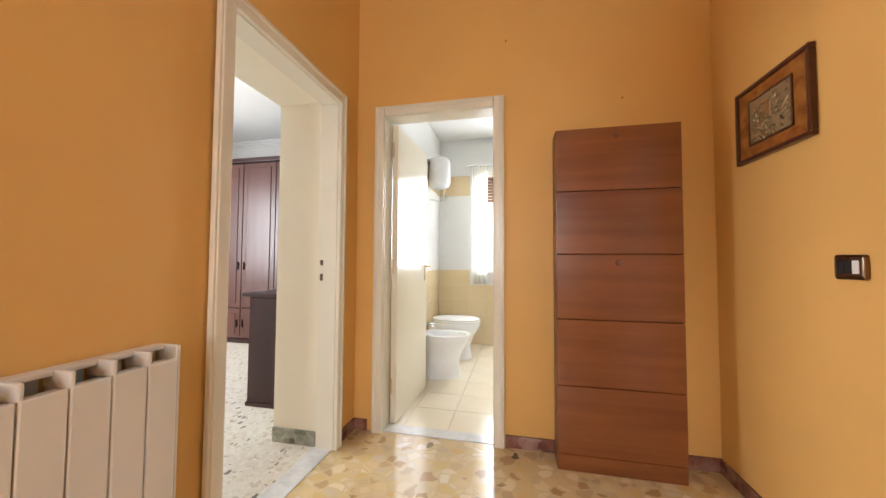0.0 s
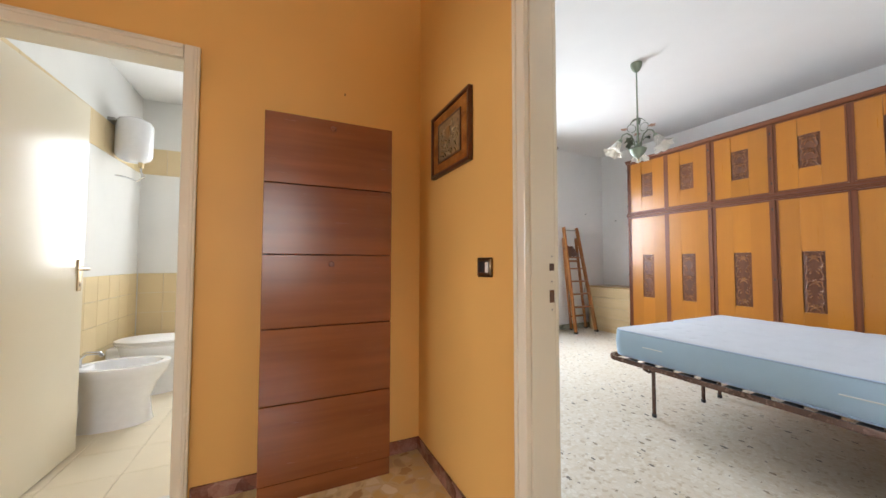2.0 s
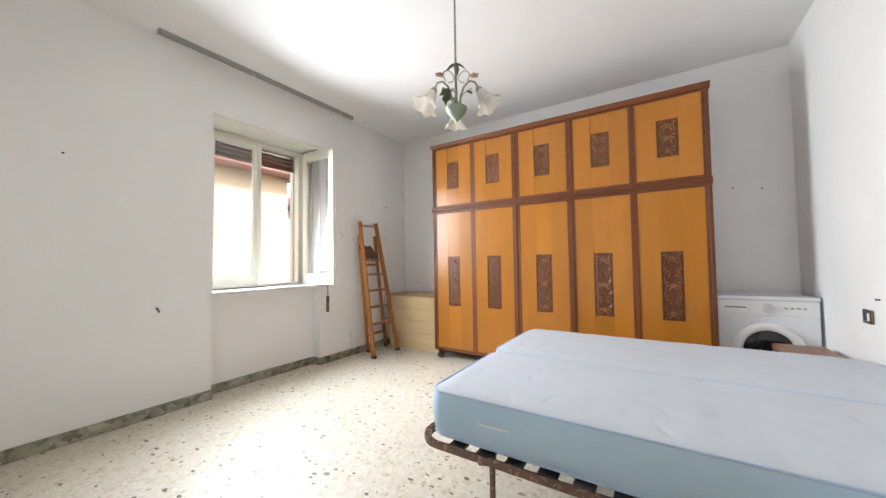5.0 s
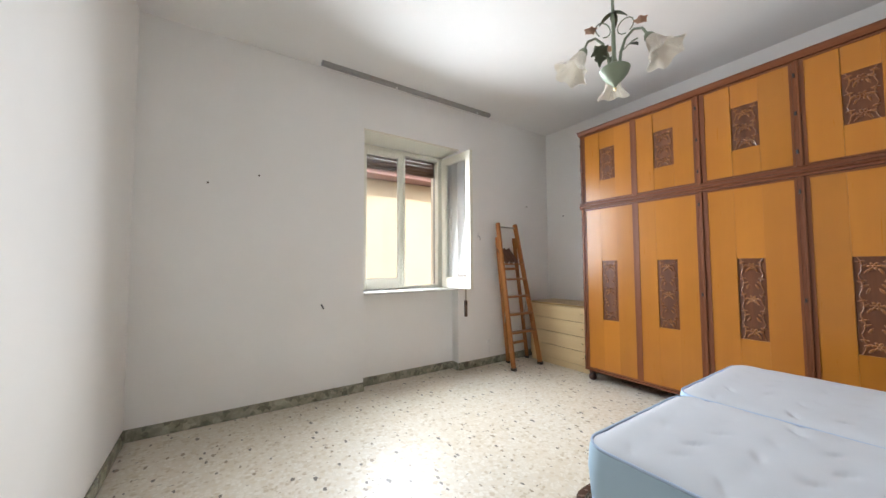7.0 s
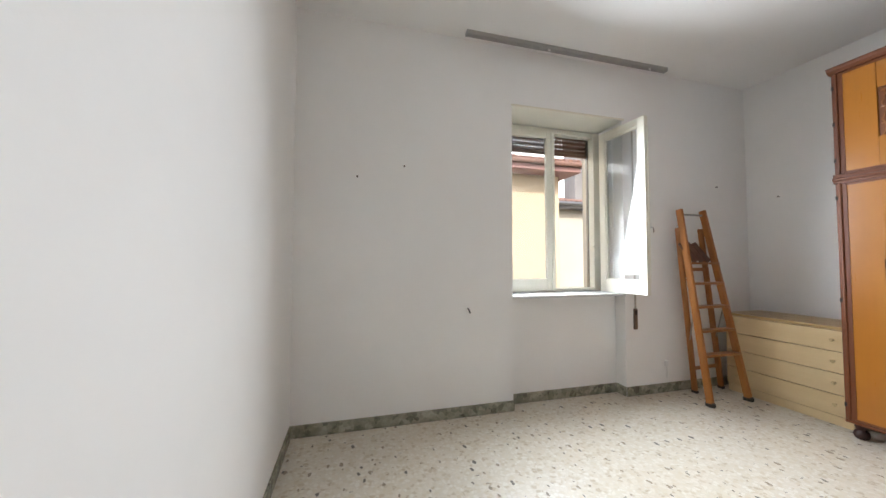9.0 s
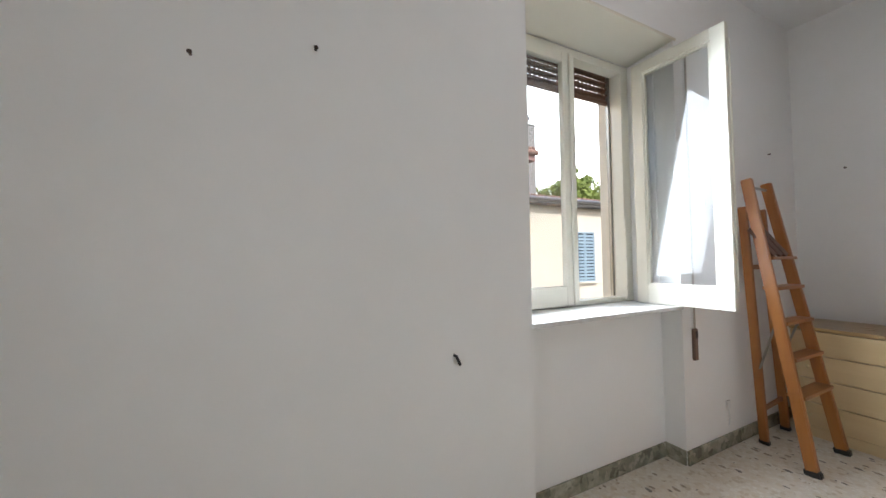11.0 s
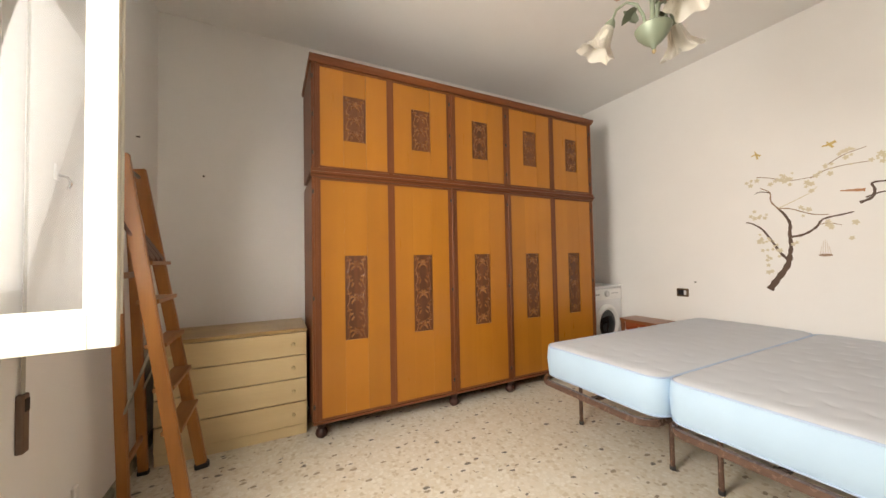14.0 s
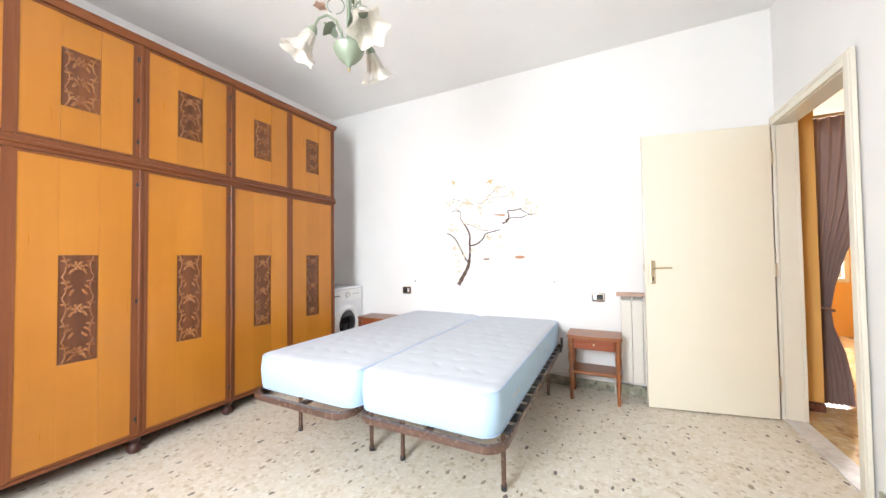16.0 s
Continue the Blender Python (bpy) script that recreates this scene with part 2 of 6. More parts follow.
HALL_FLOOR = terrazzo("ochre_terrazzo", (0.66, 0.52, 0.30), (0.92, 0.80, 0.58), [(0.0, (0.78, 0.68, 0.47)), (0.30, (0.62, 0.42, 0.16)), (0.52, (0.72, 0.60, 0.38)), (0.72, (0.34, 0.17, 0.05)), (1.0, (0.80, 0.73, 0.56))], 0.10, 16, 0.12)
GREY_MARBLE = breccia("grey_green_marble", (0.50, 0.47, 0.37), (0.25, 0.25, 0.19), (0.08, 0.075, 0.055), 26)
BROWN_MARBLE = breccia("brown_marble", (0.46, 0.30, 0.24), (0.20, 0.075, 0.05), (0.07, 0.025, 0.018), 15, 0.2)
PALE_MARBLE = marble("pale_marble", (0.74, 0.74, 0.72), (0.60, 0.60, 0.60), 5)
HONEY = wood("honey_veneer", (0.48, 0.186, 0.021), (0.425, 0.155, 0.016), "z", 0.28, 0.6, vary=0.20, mottle=0.18, grain=0.05)
DARKWOOD = wood("dark_stained_wood", (0.215, 0.064, 0.016), (0.135, 0.034, 0.009), "z", 0.46, 1.0)
DARKWOOD_Y = wood("dark_stained_rail", (0.215, 0.064, 0.016), (0.135, 0.034, 0.009), "y", 0.46, 1.0)
CARVED = wood("carved_wood", (0.19, 0.062, 0.02), (0.10, 0.03, 0.010), "z", 0.4, 2.5)
# the raised carving is a lighter brown than its sunk panel
CARVED_HIGH = wood("carved_wood_lighter", (0.38, 0.17, 0.06), (0.18, 0.06, 0.02), "z", 0.28, 3)
SHOEWOOD = wood("red_brown_laminate", (0.30, 0.103, 0.032), (0.20, 0.061, 0.019), "x", 0.24, 1.1, vary=0.12)
SHOESIDE = wood("red_brown_side", (0.25, 0.085, 0.036), (0.16, 0.05, 0.022), "z", 0.35)
LADDERWOOD = wood("varnished_beech", (0.42, 0.175, 0.045), (0.29, 0.10, 0.025), "z", 0.32, 1.4)
LADDERSTEP = wood("varnished_step", (0.40, 0.17, 0.05), (0.28, 0.10, 0.03), "x", 0.35, 1.4)
SLATWOOD = wood("platform_wood", (0.16, 0.07, 0.035), (0.09, 0.035, 0.02), "y", 0.45, 1.4)
CHESTWOOD = wood("pale_yellow_laminate", (0.74, 0.58, 0.34), (0.67, 0.50, 0.27), "y", 0.32, 0.8, vary=0.06)
CHESTTOP = wood("tan_laminate_top", (0.50, 0.34, 0.15), (0.42, 0.26, 0.10), "y", 0.3, 0.8)
NIGHTWOOD = wood("reddish_walnut", (0.34, 0.125, 0.045), (0.21, 0.068, 0.025), "x", 0.3, 1.2)
NIGHTDRAWER = wood("cherry_drawer", (0.36, 0.09, 0.03), (0.26, 0.055, 0.02), "x", 0.28, 1.2)
MAHOGANY = wood("dark_mahogany", (0.048, 0.012, 0.008), (0.026, 0.007, 0.005), "z", 0.42)
WALNUT = wood("far_wardrobe_wood", (0.135, 0.055, 0.042), (0.085, 0.034, 0.026), "z", 0.36)
QUILT = cloth("quilted_ticking", (0.61, 0.645, 0.70))
BLUECLOTH = cloth("pale_blue_border", (0.46, 0.63, 0.78))
PIPING = cloth("blue_piping", (0.44, 0.56, 0.74))
WEBBING = cloth("white_webbing", (0.75, 0.78, 0.80))
BEDMETAL = metal("brown_enamel_steel", (0.17, 0.10, 0.075), 0.26)
BEDMETAL.node_tree.nodes["Principled BSDF"].inputs["Metallic"].default_value = 0.4
SLAT = wood("bed_slat_beech", (0.66, 0.52, 0.34), (0.55, 0.40, 0.24), "x", 0.45)
BRASS = metal("aged_brass", (0.80, 0.66, 0.40), 0.32)
BRONZE = metal("dark_bronze", (0.23, 0.16, 0.10), 0.3)
RELIEF = metal("dull_relief_brass", (0.44, 0.34, 0.20), 0.35)
GILT = metal("satin_gilt", (0.62, 0.50, 0.33), 0.35)
CHROME = metal("chrome", (0.75, 0.76, 0.78), 0.12)
STEEL = metal("dull_steel", (0.42, 0.41, 0.38), 0.4)
TRACKGREY = plain("dusty_grey_aluminium", (0.40, 0.39, 0.37), 0.45, 0.2)
NAILMETAL = metal("rusty_nail", (0.10, 0.075, 0.06), 0.5)
BLACK = plain("black_plastic", (0.018, 0.018, 0.02), 0.4)
# dark brown stands for the shade in the latch holes
LATCHSHADE = plain("latch_hole_shade", (0.13, 0.06, 0.03), 0.6)
SILVER = metal("satin_silver", (0.72, 0.70, 0.66), 0.22)
PLANK = wood("dusty_plank", (0.62, 0.44, 0.34), (0.48, 0.31, 0.23), "x", 0.6, 1.5)
GOLD = plain("printed_gold", (0.62, 0.45, 0.16), 0.6)
# near-black colour for the shade inside keyholes and slots, which are not cut
HOLESHADE = plain("hole_shade", (0.03, 0.02, 0.015), 0.7)
WHITEPLASTIC = plain("white_plastic", (0.80, 0.80, 0.79), 0.3)
GREYPLASTIC = plain("grey_plastic", (0.35, 0.35, 0.36), 0.35)
ENAMEL = plain("white_enamel", (0.80, 0.81, 0.83), 0.22)
RADIATOR = paint("radiator_enamel", (0.78, 0.74, 0.67), 0.3)
PORCELAIN = plain("porcelain", (0.86, 0.87, 0.89), 0.08)
# the small white share imitates veiling glare on clear panes
GLASS = glass("veiled_window_glass", veil=0.05)
DARKGLASS = plain("dark_glass", (0.012, 0.013, 0.016), 0.05)
VERDIGRIS = plain("green_patina_metal", (0.25, 0.295, 0.215), 0.45, 0.2)
COPPERLEAF = plain("pink_copper_petal", (0.60, 0.38, 0.28), 0.4, 0.3)
LEAFGREEN = plain("dark_green_leaf", (0.135, 0.155, 0.10), 0.5)
SHADE = Shader("frosted_lamp_glass", 0.45)
SHADE.colour((0.88, 0.84, 0.76))
SHADE.bsdf.inputs["Transmission Weight"].default_value = 0.35
SHADE.bsdf.inputs["Subsurface Weight"].default_value = 0.0
SHADE = SHADE.mat
STICKER_DARK = plain("printed_bark", (0.10, 0.055, 0.035), 0.5)
STICKER_MID = plain("printed_twig", (0.36, 0.25, 0.17), 0.5)
STICKER_PALE = plain("printed_blossom", (0.69, 0.62, 0.46), 0.6)
STICKER_RUST = plain("printed_rust", (0.50, 0.24, 0.12), 0.6)
STICKER_CAGE = plain("printed_cage", (0.70, 0.62, 0.54), 0.6)
SHUTTER = plain("brown_shutter_slat", (0.16, 0.085, 0.055), 0.5)
YELLOW = plaster("yellow_facade", (0.78, 0.66, 0.48), 0.92, 0.85, 0.3)
WHITEFACADE = plaster("white_facade", (0.72, 0.68, 0.58), 0.92, 0.85, 0.3)
BEIGEFACADE = plaster("beige_render", (0.84, 0.78, 0.67), 0.93, 0.85, 0.2)
ROOFTILE = marble("clay_tile", (0.32, 0.19, 0.15), (0.22, 0.13, 0.10), 6, 0.8)
EAVE = paint("pink_eave_paint", (0.50, 0.30, 0.28), 0.6)
GUTTER = metal("zinc_gutter", (0.5, 0.5, 0.5), 0.5)
BLUESHUTTER = paint("blue_grey_shutter", (0.30, 0.42, 0.52), 0.5)
CONCRETE = plaster("chimney_render", (0.33, 0.33, 0.33), 0.8, 0.9, 0.3)
ASPHALT = plaster("asphalt", (0.055, 0.055, 0.055), 0.8, 0.9, 0.3)
BARK = plain("bark", (0.10, 0.07, 0.05), 0.9)
TANTILE = paint("tan_glazed_tile", (0.74, 0.60, 0.37), 0.15)
WHITETILE = paint("white_glazed_tile", (0.78, 0.78, 0.76), 0.15)
CREAMTILE = paint("cream_floor_tile", (0.80, 0.71, 0.54), 0.14)
GROUT = plaster("grout", (0.72, 0.65, 0.52), 0.9)
CURTAIN = cloth("sheer_curtain", (0.90, 0.88, 0.82), sheer=0.5)
PICTURE_DARK = marble("picture_relief", (0.34, 0.24, 0.12), (0.06, 0.035, 0.02), 26, 0.35)
PICTURE_GILT = wood("picture_mat_wood", (0.42, 0.17, 0.035), (0.17, 0.05, 0.013), "y", 0.25, 2)
FRAMEWOOD = wood("picture_frame_wood", (0.10, 0.03, 0.015), (0.06, 0.018, 0.01), "y", 0.3)
LEAVES = Shader("foliage", 0.6)
LEAVES.colour(LEAVES.ramp(LEAVES.nodes.new("ShaderNodeNewGeometry").outputs["Random Per Island"], [(0.0, (0.13, 0.18, 0.035)), (1.0, (0.22, 0.29, 0.07))]))
LEAVES = LEAVES.mat

# ---- mesh helpers ----


def mesh_of(name, bm, material, smooth=False):
    bmesh.ops.recalc_face_normals(bm, faces=bm.faces)
    me = bpy.data.meshes.new(name)
    bm.to_mesh(me)
    bm.free()
    me.materials.append(material)
    if smooth:
        me.polygons.foreach_set("use_smooth", [True] * len(me.polygons))
        me.set_sharp_from_angle(angle=radians(40))
    return me


def part(name, bm, material, parent, label="", smooth=False):
    ob = new(name, mesh_of(name, bm, material, smooth))
    ob.parent = parent
    if label:
        tagged(ob, label)
    return ob


def structure(name, bm, material, label, category):
    ob = new(name, mesh_of(name, bm, material))
    return tagged(ob, label, category, kind="structure")


def thing(name, label, category, m=None, group=""):
    ob = new(name)
    ob.empty_display_size = 0.1
    if m is not None:
        ob.matrix_world = m
    return tagged(ob, label, category, group)


def box(x0, x1, y0, y1, z0, z1, r=0.0, seg=2, bm=None):
    """A box; r rounds its edges."""
    out = bm if bm is not None else bmesh.new()
    made = bmesh.ops.create_cube(out, size=1.0)
    m = Matrix.Translation(((x0 + x1) / 2, (y0 + y1) / 2, (z0 + z1) / 2)) @ Matrix.Diagonal((abs(x1 - x0), abs(y1 - y0), abs(z1 - z0), 1))
    bmesh.ops.transform(out, matrix=m, verts=made["verts"])
    if r > 0:
        edges = list({e for v in made["verts"] for e in v.link_edges})
        bmesh.ops.bevel(out, geom=edges, offset=r, segments=seg, profile=0.5, affect="EDGES")
    return out


def boxes(rows, bm=None):
    out = bm if bm is not None else bmesh.new()
    for row in rows:
        box(*row[:6], bm=out)
    return out


def tube(points, radius, seg=8, bm=None, closed=False):
    """A round tube along points; radius is a number or one per point."""
    out = bm if bm is not None else bmesh.new()
    pts = [Vector(p) for p in points]
    n = len(pts)
    radii = radius if isinstance(radius, (list, tuple)) else [radius] * n
    rings, up = [], None
    for i, p in enumerate(pts):
        a = pts[(i - 1) % n] if closed or i > 0 else p
        b = pts[(i + 1) % n] if closed or i < n - 1 else p
        d = (b - a).normalized()
        if up is None:
            up = d.orthogonal().normalized()
        up = (up - d * up.dot(d)).normalized()
        side = d.cross(up)
        rings.append([out.verts.new(p + (up * math.cos(2 * math.pi * k / seg) + side * math.sin(2 * math.pi * k / seg)) * radii[i]) for k in range(seg)])
    last = n if closed else n - 1
    for i in range(last):
        r0, r1 = rings[i], rings[(i + 1) % n]
        for k in range(seg):
            out.faces.new((r0[k], r0[(k + 1) % seg], r1[(k + 1) % seg], r1[k]))
    if not closed:
        out.faces.new(rings[0][::-1])
        out.faces.new(rings[-1])
    return out


def loft(rings, seg=24, bm=None, cap=True):
    """rings of (cx, cy, z, rx, ry): a skin of ellipses."""
    out = bm if bm is not None else bmesh.new()
    made = []
    for cx, cy, z, rx, ry in rings:
        made.append([out.verts.new((cx + rx * math.cos(2 * math.pi * k / seg), cy + ry * math.sin(2 * math.pi * k / seg), z)) for k in range(seg)])
    for r0, r1 in zip(made, made[1:]):
        for k in range(seg):
            out.faces.new((r0[k], r0[(k + 1) % seg], r1[(k + 1) % seg], r1[k]))
    if cap:
        out.faces.new(made[0][::-1])
        out.faces.new(made[-1])
    return out


def lathe(profile, seg=20, bm=None, cap=True, at=(0, 0)):
    return loft([(at[0], at[1], z, r, r) for r, z in profile], seg, bm, cap)


def moved(bm, m):
    bmesh.ops.transform(bm, matrix=m, verts=bm.verts)
    return bm


def pane_wall(u0, u1, z0, z1, holes, make):
    """Splits a wall into upright strips round its openings (u0, u1, z0, z1) and calls make for each block."""
    cuts = sorted({u0, u1, *(h[0] for h in holes), *(h[1] for h in holes)})
    for a, b in zip(cuts, cuts[1:]):
        here = sorted((h[2], h[3]) for h in holes if h[0] <= a and h[1] >= b)
        z = z0
        for h0, h1 in here:
            if h0 > z:
                make(a, b, z, h0)
            z = h1
        if z < z1:
            make(a, b, z, z1)


def wall_along_y(name, x0, x1, y0, y1, z1, holes, material, label):
    bm = bmesh.new()
    pane_wall(y0, y1, 0.0, z1, holes, lambda a, b, c, d: box(x0, x1, a, b, c, d, bm=bm))
    bmesh.ops.remove_doubles(bm, verts=bm.verts, dist=1e-5)
    return structure(name, bm, material, label, "wall")


def wall_along_x(name, y0, y1, x0, x1, z1, holes, material, label, z0=0.0):
    bm = bmesh.new()
    pane_wall(x0, x1, z0, z1, holes, lambda a, b, c, d: box(a, b, y0, y1, c, d, bm=bm))
    bmesh.ops.remove_doubles(bm, verts=bm.verts, dist=1e-5)
    return structure(name, bm, material, label, "wall")


# ---- the rooms ----
H = 2.97          # ceiling height
# hall: x -1.03..1.05, y 0.28..2.42, going on south as a corridor
# bedroom: x 1.13..5.42, y 0.50..4.76
DOOR_B = (0.515, 1.41, 0.0, 2.12)      # bedroom doorway in y
DOOR_L = (1.355, 2.172, 0.0, 2.05)       # side room doorway in y
DOOR_T = (-0.855, -0.10, 0.0, 2.055)   # bathroom doorway in x

structure("floor_bedroom", box(1.09, 5.5, 0.42, 4.98, -0.2, 0.0), BED_FLOOR, "pale polished terrazzo floor with dark flakes", "floor")
structure("floor_hall", box(-1.03, 1.09, -3.1, 2.42, -0.2, 0.0), HALL_FLOOR, "ochre and brown marble chip terrazzo floor", "floor")
structure("floor_side_room", box(-4.7, -1.03, 0.0, 4.9, -0.2, 0.0), BED_FLOOR, "pale grey terrazzo floor", "floor")
structure("floor_bathroom", box(-1.03, 1.09, 2.42, 4.9, -0.2, -0.006), GROUT, "cream tiled bathroom floor", "floor")

structure("ceiling_bedroom", box(1.09, 5.5, 0.42, 4.98, H, H + 0.2), CEILING, "matt white plaster ceiling", "ceiling")
structure("ceiling_hall", box(-1.07, 1.09, -3.1, 2.47, H, H + 0.2), CEILING, "matt white plaster ceiling", "ceiling")
structure("ceiling_bathroom", box(-1.07, 1.09, 2.47, 4.95, 2.75, 3.18), CEILING, "white plaster ceiling", "ceiling")
structure("ceiling_side_room", box(-4.75, -1.07, -0.1, 4.95, H, H + 0.2), CEILING, "white plaster ceiling", "ceiling")

wall_along_y("wall_hall_east", 1.05, 1.09, 0.18, 2.47, H, [DOOR_B], ORANGE, "orange painted hall wall")
wall_along_y("wall_bedroom_west", 1.09, 1.13, 0.40, 4.76, H, [DOOR_B], WHITE_WALL, "white plaster bedroom wall")
wall_along_x("wall_hall_north", 2.42, 2.47, -1.03, 1.05, H, [DOOR_T], ORANGE, "orange painted hall wall")
wall_along_x("wall_bathroom_south", 2.47, 2.52, -1.03, 1.05, H, [DOOR_T], WHITETILE, "white tiled bathroom wall")
wall_along_y("wall_hall_west", -1.07, -1.03, -3.0, 2.47, H, [DOOR_L], ORANGE, "orange painted hall wall")
wall_along_y("wall_side_room_east", -1.43, -1.07, 0.0, 4.9, H, [DOOR_L], CREAM_WALL, "thick cream plastered wall")
wall_along_x("wall_hall_stub", 0.16, 0.28, 0.84, 1.05, H, [], ORANGE, "short orange wall beside the doorway")
wall_along_y("wall_corridor_east", 0.84, 0.94, -3.0, 0.16, H, [], ORANGE, "orange corridor wall")
wall_along_x("wall_corridor_end", -3.1, -3.0, -1.07, 0.94, H, [(-0.75, 0.55, 0.75, 2.35)], ORANGE, "orange corridor end wall")
wall_along_x("wall_bedroom_south", 0.38, 0.50, 1.13, 5.5, H, [], WHITE_WALL, "white plaster wall behind the beds")
wall_along_y("wall_bedroom_east", 5.42, 5.52, 0.50, 4.76, H, [], WHITE_WALL, "white plaster wall behind the wardrobe")
wall_along_x("wall_bedroom_north", 4.76, 4.88, 1.05, 5.52, H, [(2.782, 3.885, 0.0, 2.489)], WHITE_WALL, "white plaster window wall")
wall_along_x("wall_facade_inner", 4.88, 5.125, 1.05, 5.52, H, [(2.80, 3.876, 0.89, 2.474)], WHITE_WALL, "window niche wall")
wall_along_x("wall_facade_outer", 5.125, 5.245, 0.9, 5.7, 3.4, [(2.86, 3.83, 0.86, 2.462)], BEIGEFACADE, "beige rendered outer wall", -3.2)
wall_along_y("wall_bathroom_west", -1.43, -1.03, 4.9, 5.0, H, [], WHITE_WALL, "wall end")
wall_along_x("wall_bathroom_north", 4.86, 5.0, -1.03, 1.05, H, [(-0.53, 0.41, 0.95, 2.30)], WHITETILE, "white tiled bathroom window wall")
wall_along_y("wall_bathroom_side", -1.03, -1.025, 2.52, 4.86, 2.75, [], WHITETILE, "white tiled bathroom wall")
wall_along_y("wall_bathroom_east", 1.042, 1.05, 2.52, 4.86, 2.75, [], WHITETILE, "white tiled bathroom wall")
wall_along_x("wall_side_room_north", 4.9, 5.0, -4.75, -1.43, H, [], WHITE_WALL, "cream plaster wall")
wall_along_x("wall_side_room_south", -0.1, 0.0, -4.75, -1.07, H, [], WHITE_WALL, "cream plaster wall")
# the opening is added out of view for the side room's fill lamp
wall_along_y("wall_side_room_west", -4.75, -4.65, 0.0, 4.9, H, [(1.6, 2.8, 0.85, 2.35)], WHITE_WALL, "cream plaster wall with an added unseen window")


def cornice(name, x0, x1, y, z, material):
    bm = bmesh.new()
    for d, a, b in ((0.02, 0.09, 0.06), (0.045, 0.06, 0.03), (0.07, 0.03, 0.0)):
        box(x0, x1, y - d, y, z - a, z - b, bm=bm)
    return structure(name, bm, material, "moulded white ceiling cornice", "cornice")


cornice("cornice", -4.65, -1.43, 4.9, H, CEILING)


def skirting(name, runs, material, label, h=0.082):
    """One baseboard of butted stones along runs (x0, x1, y0, y1)."""
    bm = bmesh.new()
    for run in runs:
        box(*run, 0.0, h, r=0.002, seg=1, bm=bm)
    return structure(name, bm, material, label, "baseboard")


skirting("baseboard_bedroom_north", [(1.142, 2.782, 4.748, 4.76), (2.782, 3.885, 4.868, 4.88), (3.885, 5.42, 4.748, 4.76), (2.782, 2.794, 4.76, 4.868), (3.873, 3.885, 4.76, 4.868)], GREY_MARBLE, "grey-green marble baseboard")
skirting("baseboard_bedroom_west", [(1.13, 1.142, 1.48, 4.76)], GREY_MARBLE, "grey-green marble baseboard")
skirting("baseboard_bedroom_south", [(1.15, 5.42, 0.50, 0.512)], GREY_MARBLE, "grey-green marble baseboard", 0.085)
skirting("baseboard_bedroom_east", [(5.408, 5.42, 0.512, 4.748)], GREY_MARBLE, "grey-green marble baseboard")
skirting("baseboard_hall_north", [(-1.016, -0.935, 2.406, 2.42), (-0.055, 1.036, 2.406, 2.42)], BROWN_MARBLE, "brown marble baseboard", 0.07)
skirting("baseboard_hall_east", [(1.036, 1.05, 1.485, 2.42), (0.84, 1.036, 0.28, 0.294)], BROWN_MARBLE, "brown marble baseboard", 0.07)
skirting("baseboard_hall_west", [(-1.03, -1.016, 2.225, 2.42), (-1.03, -1.016, -2.9, 1.29)], BROWN_MARBLE, "brown marble baseboard", 0.07)
skirting("baseboard_reveal", [(-1.43, -1.145, 2.158, 2.172)], GREY_MARBLE, "grey marble baseboard in the door reveal", 0.085)
structure("threshold_side_room", box(-1.145, -1.03, 1.355, 2.172, -0.01, 0.004), PALE_MARBLE, "white marble threshold strip", "threshold")
structure("threshold_bedroom", box(1.03, 1.15, 0.515, 1.41, -0.01, 0.004), PALE_MARBLE, "white marble threshold strip", "threshold")
structure("threshold_bathroom", box(-0.855, -0.10, 2.42, 2.52, -0.01, 0.004), PALE_MARBLE, "white marble threshold strip", "threshold")


# ---- door frames ----
def door_frame(name, width, height, depth, trim, trim_back=True):
    """A lined doorway with flat moulded trim. Local: x across, y through the wall from its face at 0, z up."""
    top = thing(name, "cream gloss painted wooden door frame", "door frame")
    tagged(top, kind="structure")
    t = 0.028
    for side in (-1, 1):
        a, b = sorted((side * width / 2, side * (width / 2 + t)))
        part("jamb", box(a, b, -0.002, depth, 0, height, 0.003, 1), TRIM, top)
    part("lintel", box(-width / 2 - t, width / 2 + t, -0.002, depth, height, height + t, 0.003, 1), TRIM, top)
    faces = [(-0.022, 0.0)] + ([(depth, depth + 0.02)] if trim_back else [])
    for y0, y1 in faces:
        for side in (-1, 1):
            a, b = sorted((side * (width / 2 + 0.004), side * (width / 2 + trim)))
            bm = box(a, b, y0, y1, 0, height + trim, 0.004, 2)
            a, b = sorted((side * (width / 2 + trim * 0.62), side * (width / 2 + trim * 0.86)))
            box(a, b, y0 - 0.005 if y0 < 0 else y0, y1 if y0 < 0 else y1 + 0.005, 0, height + trim * 0.86, 0.003, 1, bm=bm)
            part("architrave", bm, TRIM, top)
        bm = box(-width / 2 - 0.002, width / 2 + 0.002, y0 + 0.0005, y1 - 0.0005, height + 0.004, height + trim, 0.004, 2)
        box(-width / 2, width / 2, y0 - 0.0045 if y0 < 0 else y0, y1 if y0 < 0 else y1 + 0.0045, height + trim * 0.62, height + trim * 0.86, 0.003, 1, bm=bm)
        part("architrave", bm, TRIM, top)
    return top


